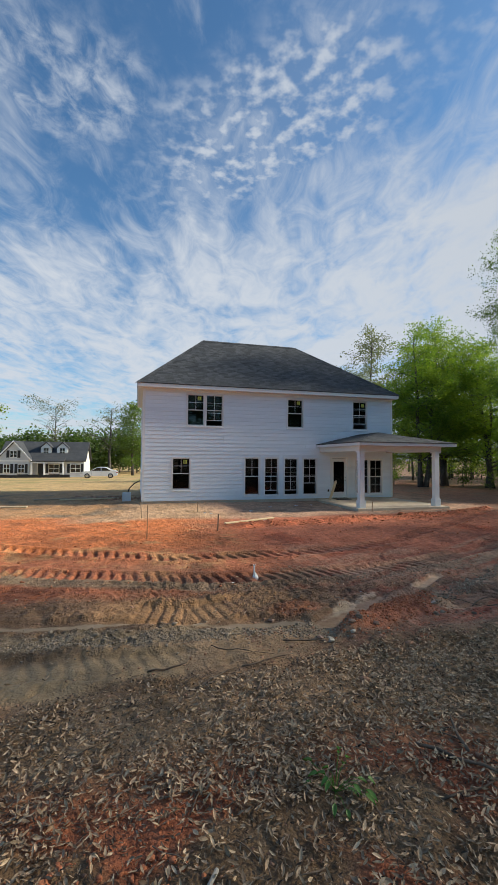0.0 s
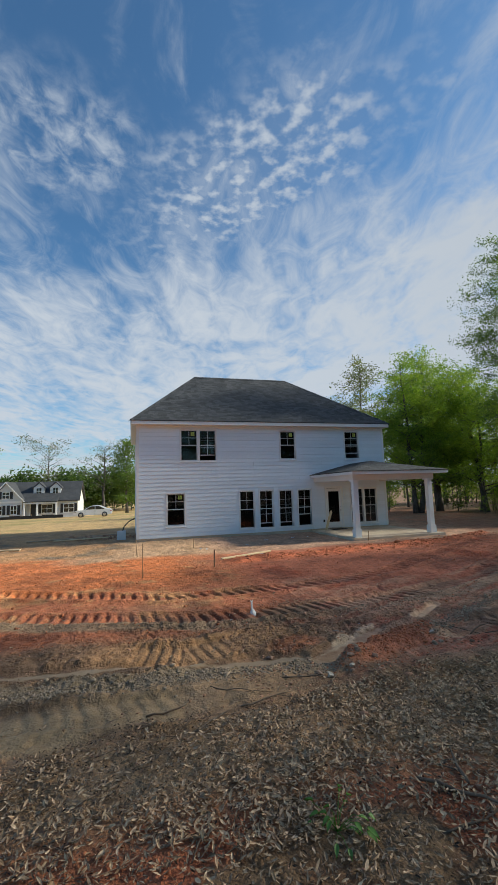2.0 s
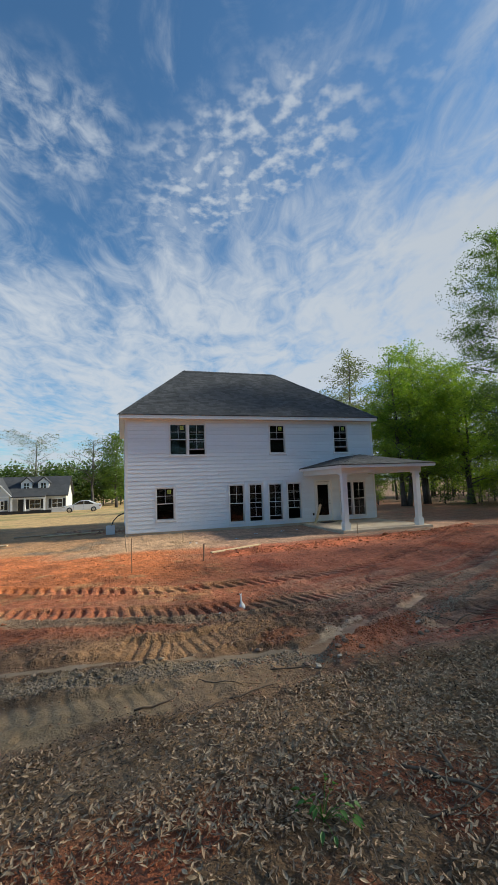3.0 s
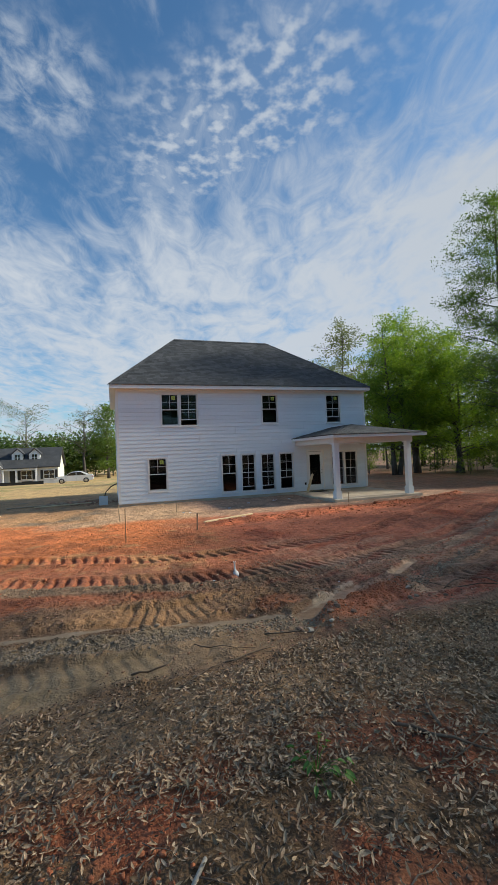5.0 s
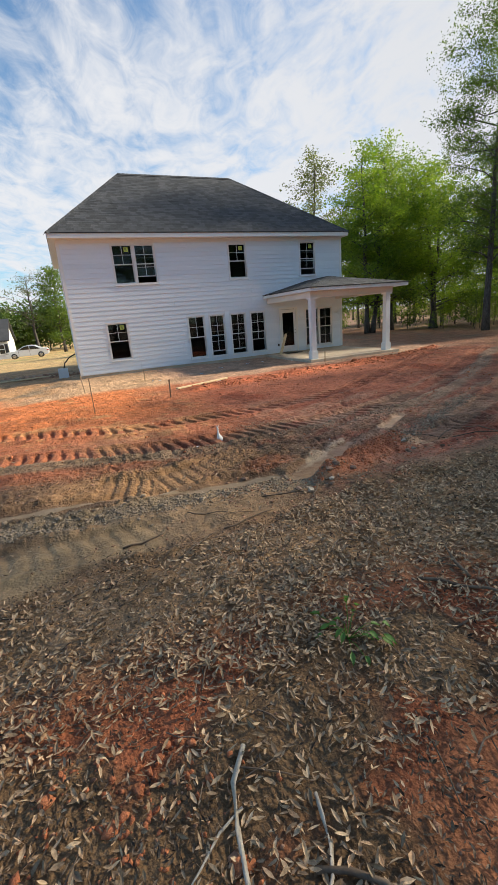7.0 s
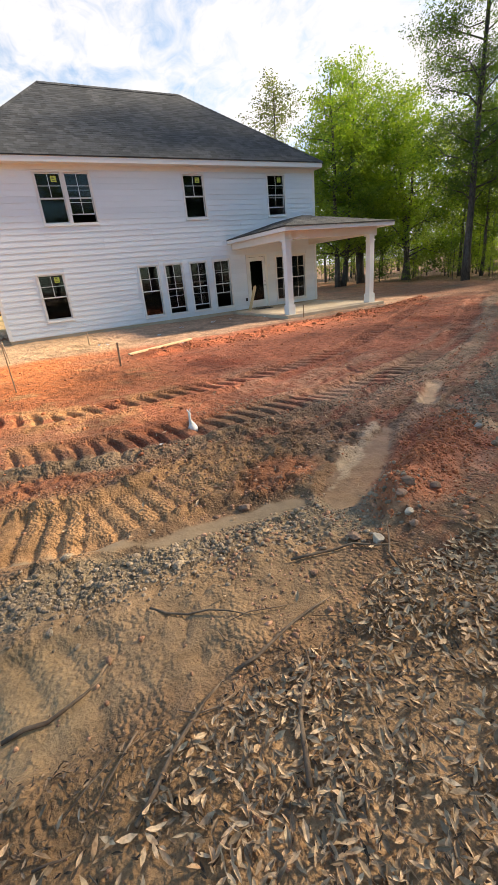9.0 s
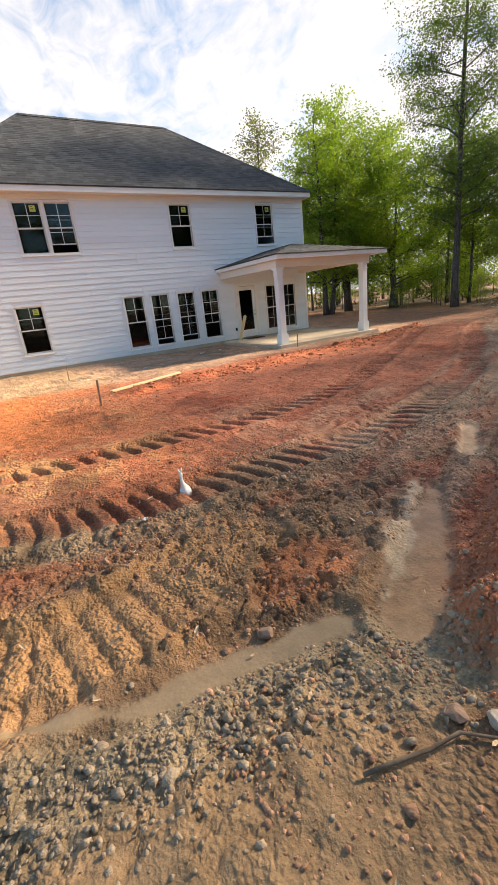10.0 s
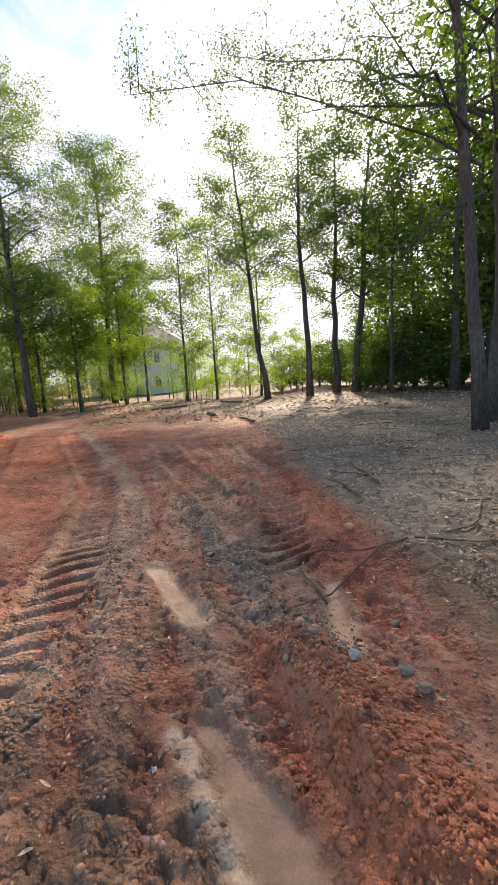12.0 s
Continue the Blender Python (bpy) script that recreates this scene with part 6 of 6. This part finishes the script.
def sedan(x, y):
    c = thing("car", "white four-door sedan parked beside the grey house", "car", pose(x, y, ground_at(x, y)))
    bm = prism([(0, 0.42), (0.05, 0.75), (0.35, 0.86), (1.25, 0.93), (2.05, 1.40), (2.6, 1.47), (3.2, 1.43), (4.05, 1.02), (4.55, 0.98), (4.68, 0.75), (4.62, 0.35), (4.3, 0.25), (0.3, 0.25)], -0.88, 0.88, "y")
    bmesh.ops.bevel(bm, geom=bm.edges[:], offset=0.06, segments=2, affect="EDGES")
    part("body", bm, CARPAINT, c, smooth=False)
    for a, b in (([(1.45, 0.98), (2.10, 1.35), (2.58, 1.40), (2.58, 0.98)]), 0), (([(2.66, 0.98), (2.66, 1.40), (3.15, 1.37), (3.78, 1.02), (3.70, 0.98)]), 1):
        part("side_window", prism(a, -0.89, -0.878, "y"), DARKGLASS, c)
    for px in (0.92, 3.78):
        wheel(c, px, -0.80, 0.33), wheel(c, px, 0.80, 0.33)
    part("headlight", boxes((0.06, 0.40, -0.893, -0.80, 0.62, 0.76), bevel=0.02), METAL, c)
    part("tail_light", boxes((4.45, 4.68, -0.893, -0.80, 0.70, 0.84), bevel=0.02), REDLAMP, c)
    part("door_seam", boxes((2.60, 2.62, -0.884, -0.870, 0.35, 0.98), (1.42, 1.44, -0.884, -0.870, 0.35, 0.95)), DARK, c)


sedan(-7.6, 57.6)


def pickup(x, y, turn):
    c = thing("pickup_truck", "white pickup truck parked behind the trees", "truck", pose(x, y, ground_at(x, y), 0, 0, turn))
    bm = prism([(0, 0.55), (0, 1.12), (2.0, 1.14), (2.1, 1.16), (2.35, 1.82), (3.7, 1.84), (4.25, 1.22), (5.5, 1.14), (5.65, 0.95), (5.65, 0.5), (5.3, 0.45), (0.2, 0.45)], -0.95, 0.95, "y")
    bmesh.ops.bevel(bm, geom=bm.edges[:], offset=0.05, segments=2, affect="EDGES")
    part("body", bm, CARPAINT, c)
    part("side_window", prism([(2.35, 1.24), (2.48, 1.72), (3.0, 1.74), (3.0, 1.24)], -0.962, -0.948, "y"), DARKGLASS, c)
    part("side_window", prism([(3.08, 1.24), (3.08, 1.74), (3.62, 1.75), (4.02, 1.27)], -0.962, -0.948, "y"), DARKGLASS, c)
    for px in (1.05, 4.6):
        wheel(c, px, -0.86, 0.40), wheel(c, px, 0.86, 0.40)
    part("bumper", boxes((5.60, 5.75, -0.9, 0.9, 0.5, 0.68), bevel=0.03), METAL, c)
    part("headlight", boxes((5.35, 5.66, -0.962, -0.80, 0.85, 1.02), bevel=0.02), METAL, c)


pickup(45.6, 23.6, -22)


def far_house(x, y, turn):
    h = thing("house", "grey two-storey house half hidden behind the trees", "house", pose(x, y, ground_at(x, y) - 0.1, 0, 0, turn))
    part("wall", boxes((0, 9.5, 0, 8.5, 0, 5.6)), GREYSIDE, h)
    bm = bmesh.new()
    hull_of(bm, [(-0.4, -0.4, 5.5), (9.9, -0.4, 5.5), (9.9, 8.9, 5.5), (-0.4, 8.9, 5.5), (4.4, 4.25, 9.3), (5.1, 4.25, 9.3)], [(0, 1, 5, 4), (1, 2, 5), (2, 3, 4, 5), (3, 0, 4), (3, 2, 1, 0)])
    part("roof", bm, SHINGLE, h)
    part("fascia", boxes((-0.42, 9.92, -0.43, -0.401, 5.34, 5.56), (-0.43, -0.401, -0.4, 8.9, 5.34, 5.56)), TRIM, h)
    for px in (1.6, 4.7, 7.8):
        for pz in (0.8, 3.5):
            small_window(h, px, pz, 0.9, 1.4, -0.003, False)
    for py, pz in ((2.2, 0.8), (2.2, 3.5), (6.3, 3.5), (6.3, 0.8)):
        w = part("window", boxes((-0.05, -0.003, py - 0.5, py + 0.5, pz, pz + 1.4)), TRIM, h)
        part("pane", boxes((-0.07, -0.051, py - 0.4, py + 0.4, pz + 0.1, pz + 1.3)), DARKGLASS, w)
    part("corner_board", boxes((-0.06, 0.08, -0.08, -0.004, 0, 5.34)), TRIM, h)


far_house(54.4, 17.0, 62)

fence = thing("silt_fence", "low black silt fence across the grey house's yard", "fence", pose(-20.5, 63.5, ground_at(-15, 63.5)))
for k in range(8):
    part("fabric", boxes((k * 1.35, k * 1.35 + 1.34, 0, 0.012, -0.05, 0.48 - 0.05 * (k % 3))), FENCE, fence)
    part("post", boxes((k * 1.35 - 0.02, k * 1.35 + 0.02, 0.013, 0.05, -0.2, 0.62)), STAKE, fence)

for k, (x, y, long, turn, w) in enumerate([(-5.2, 21.6, 3.4, 16, 0.14), (-4.0, 21.2, 3.0, 12, 0.09), (-3.1, 22.6, 2.6, 20, 0.12), (-6.4, 19.0, 1.6, -8, 0.09)]):
    tagged(part("board", boxes((0, long, -w, w, 0, 0.04), bevel=0.004), PINE if k % 2 else STAKE, at=pose(x, y, ground_at(x, y) + 0.03, 0, 0, turn)), "old wooden board lying on dark burnt soil", "board", "boards in the yard")
box_ = thing("utility_box", "small grey utility box at the house's corner", "utility box", pose(-0.95, 20.8, ground_at(-0.95, 20.8)))
part("cabinet", boxes((-0.2, 0.2, -0.15, 0.15, -0.1, 0.42), bevel=0.015), GREYSIDE, box_)
pipe = bmesh.new()
tube(pipe, [(0.05, 0, 0.40), (0.12, 0, 0.62), (0.35, 0.05, 0.85), (0.62, 0.1, 0.98)], [0.025] * 4, 8)
part("pipe", pipe, DARK, box_, smooth=True)
mound_rng = np.random.default_rng(5)
mx, my = near_line(mound_rng, [(-3.2, 22.8), (-1.8, 22.0), (-0.8, 21.6)], 420, 0.35)
clods("dark_clods", "heap of dark burnt soil beside the house", BROWNCLOD, mx, my, mound_rng.gamma(2.0, 0.05, 420) + 0.03, 24)
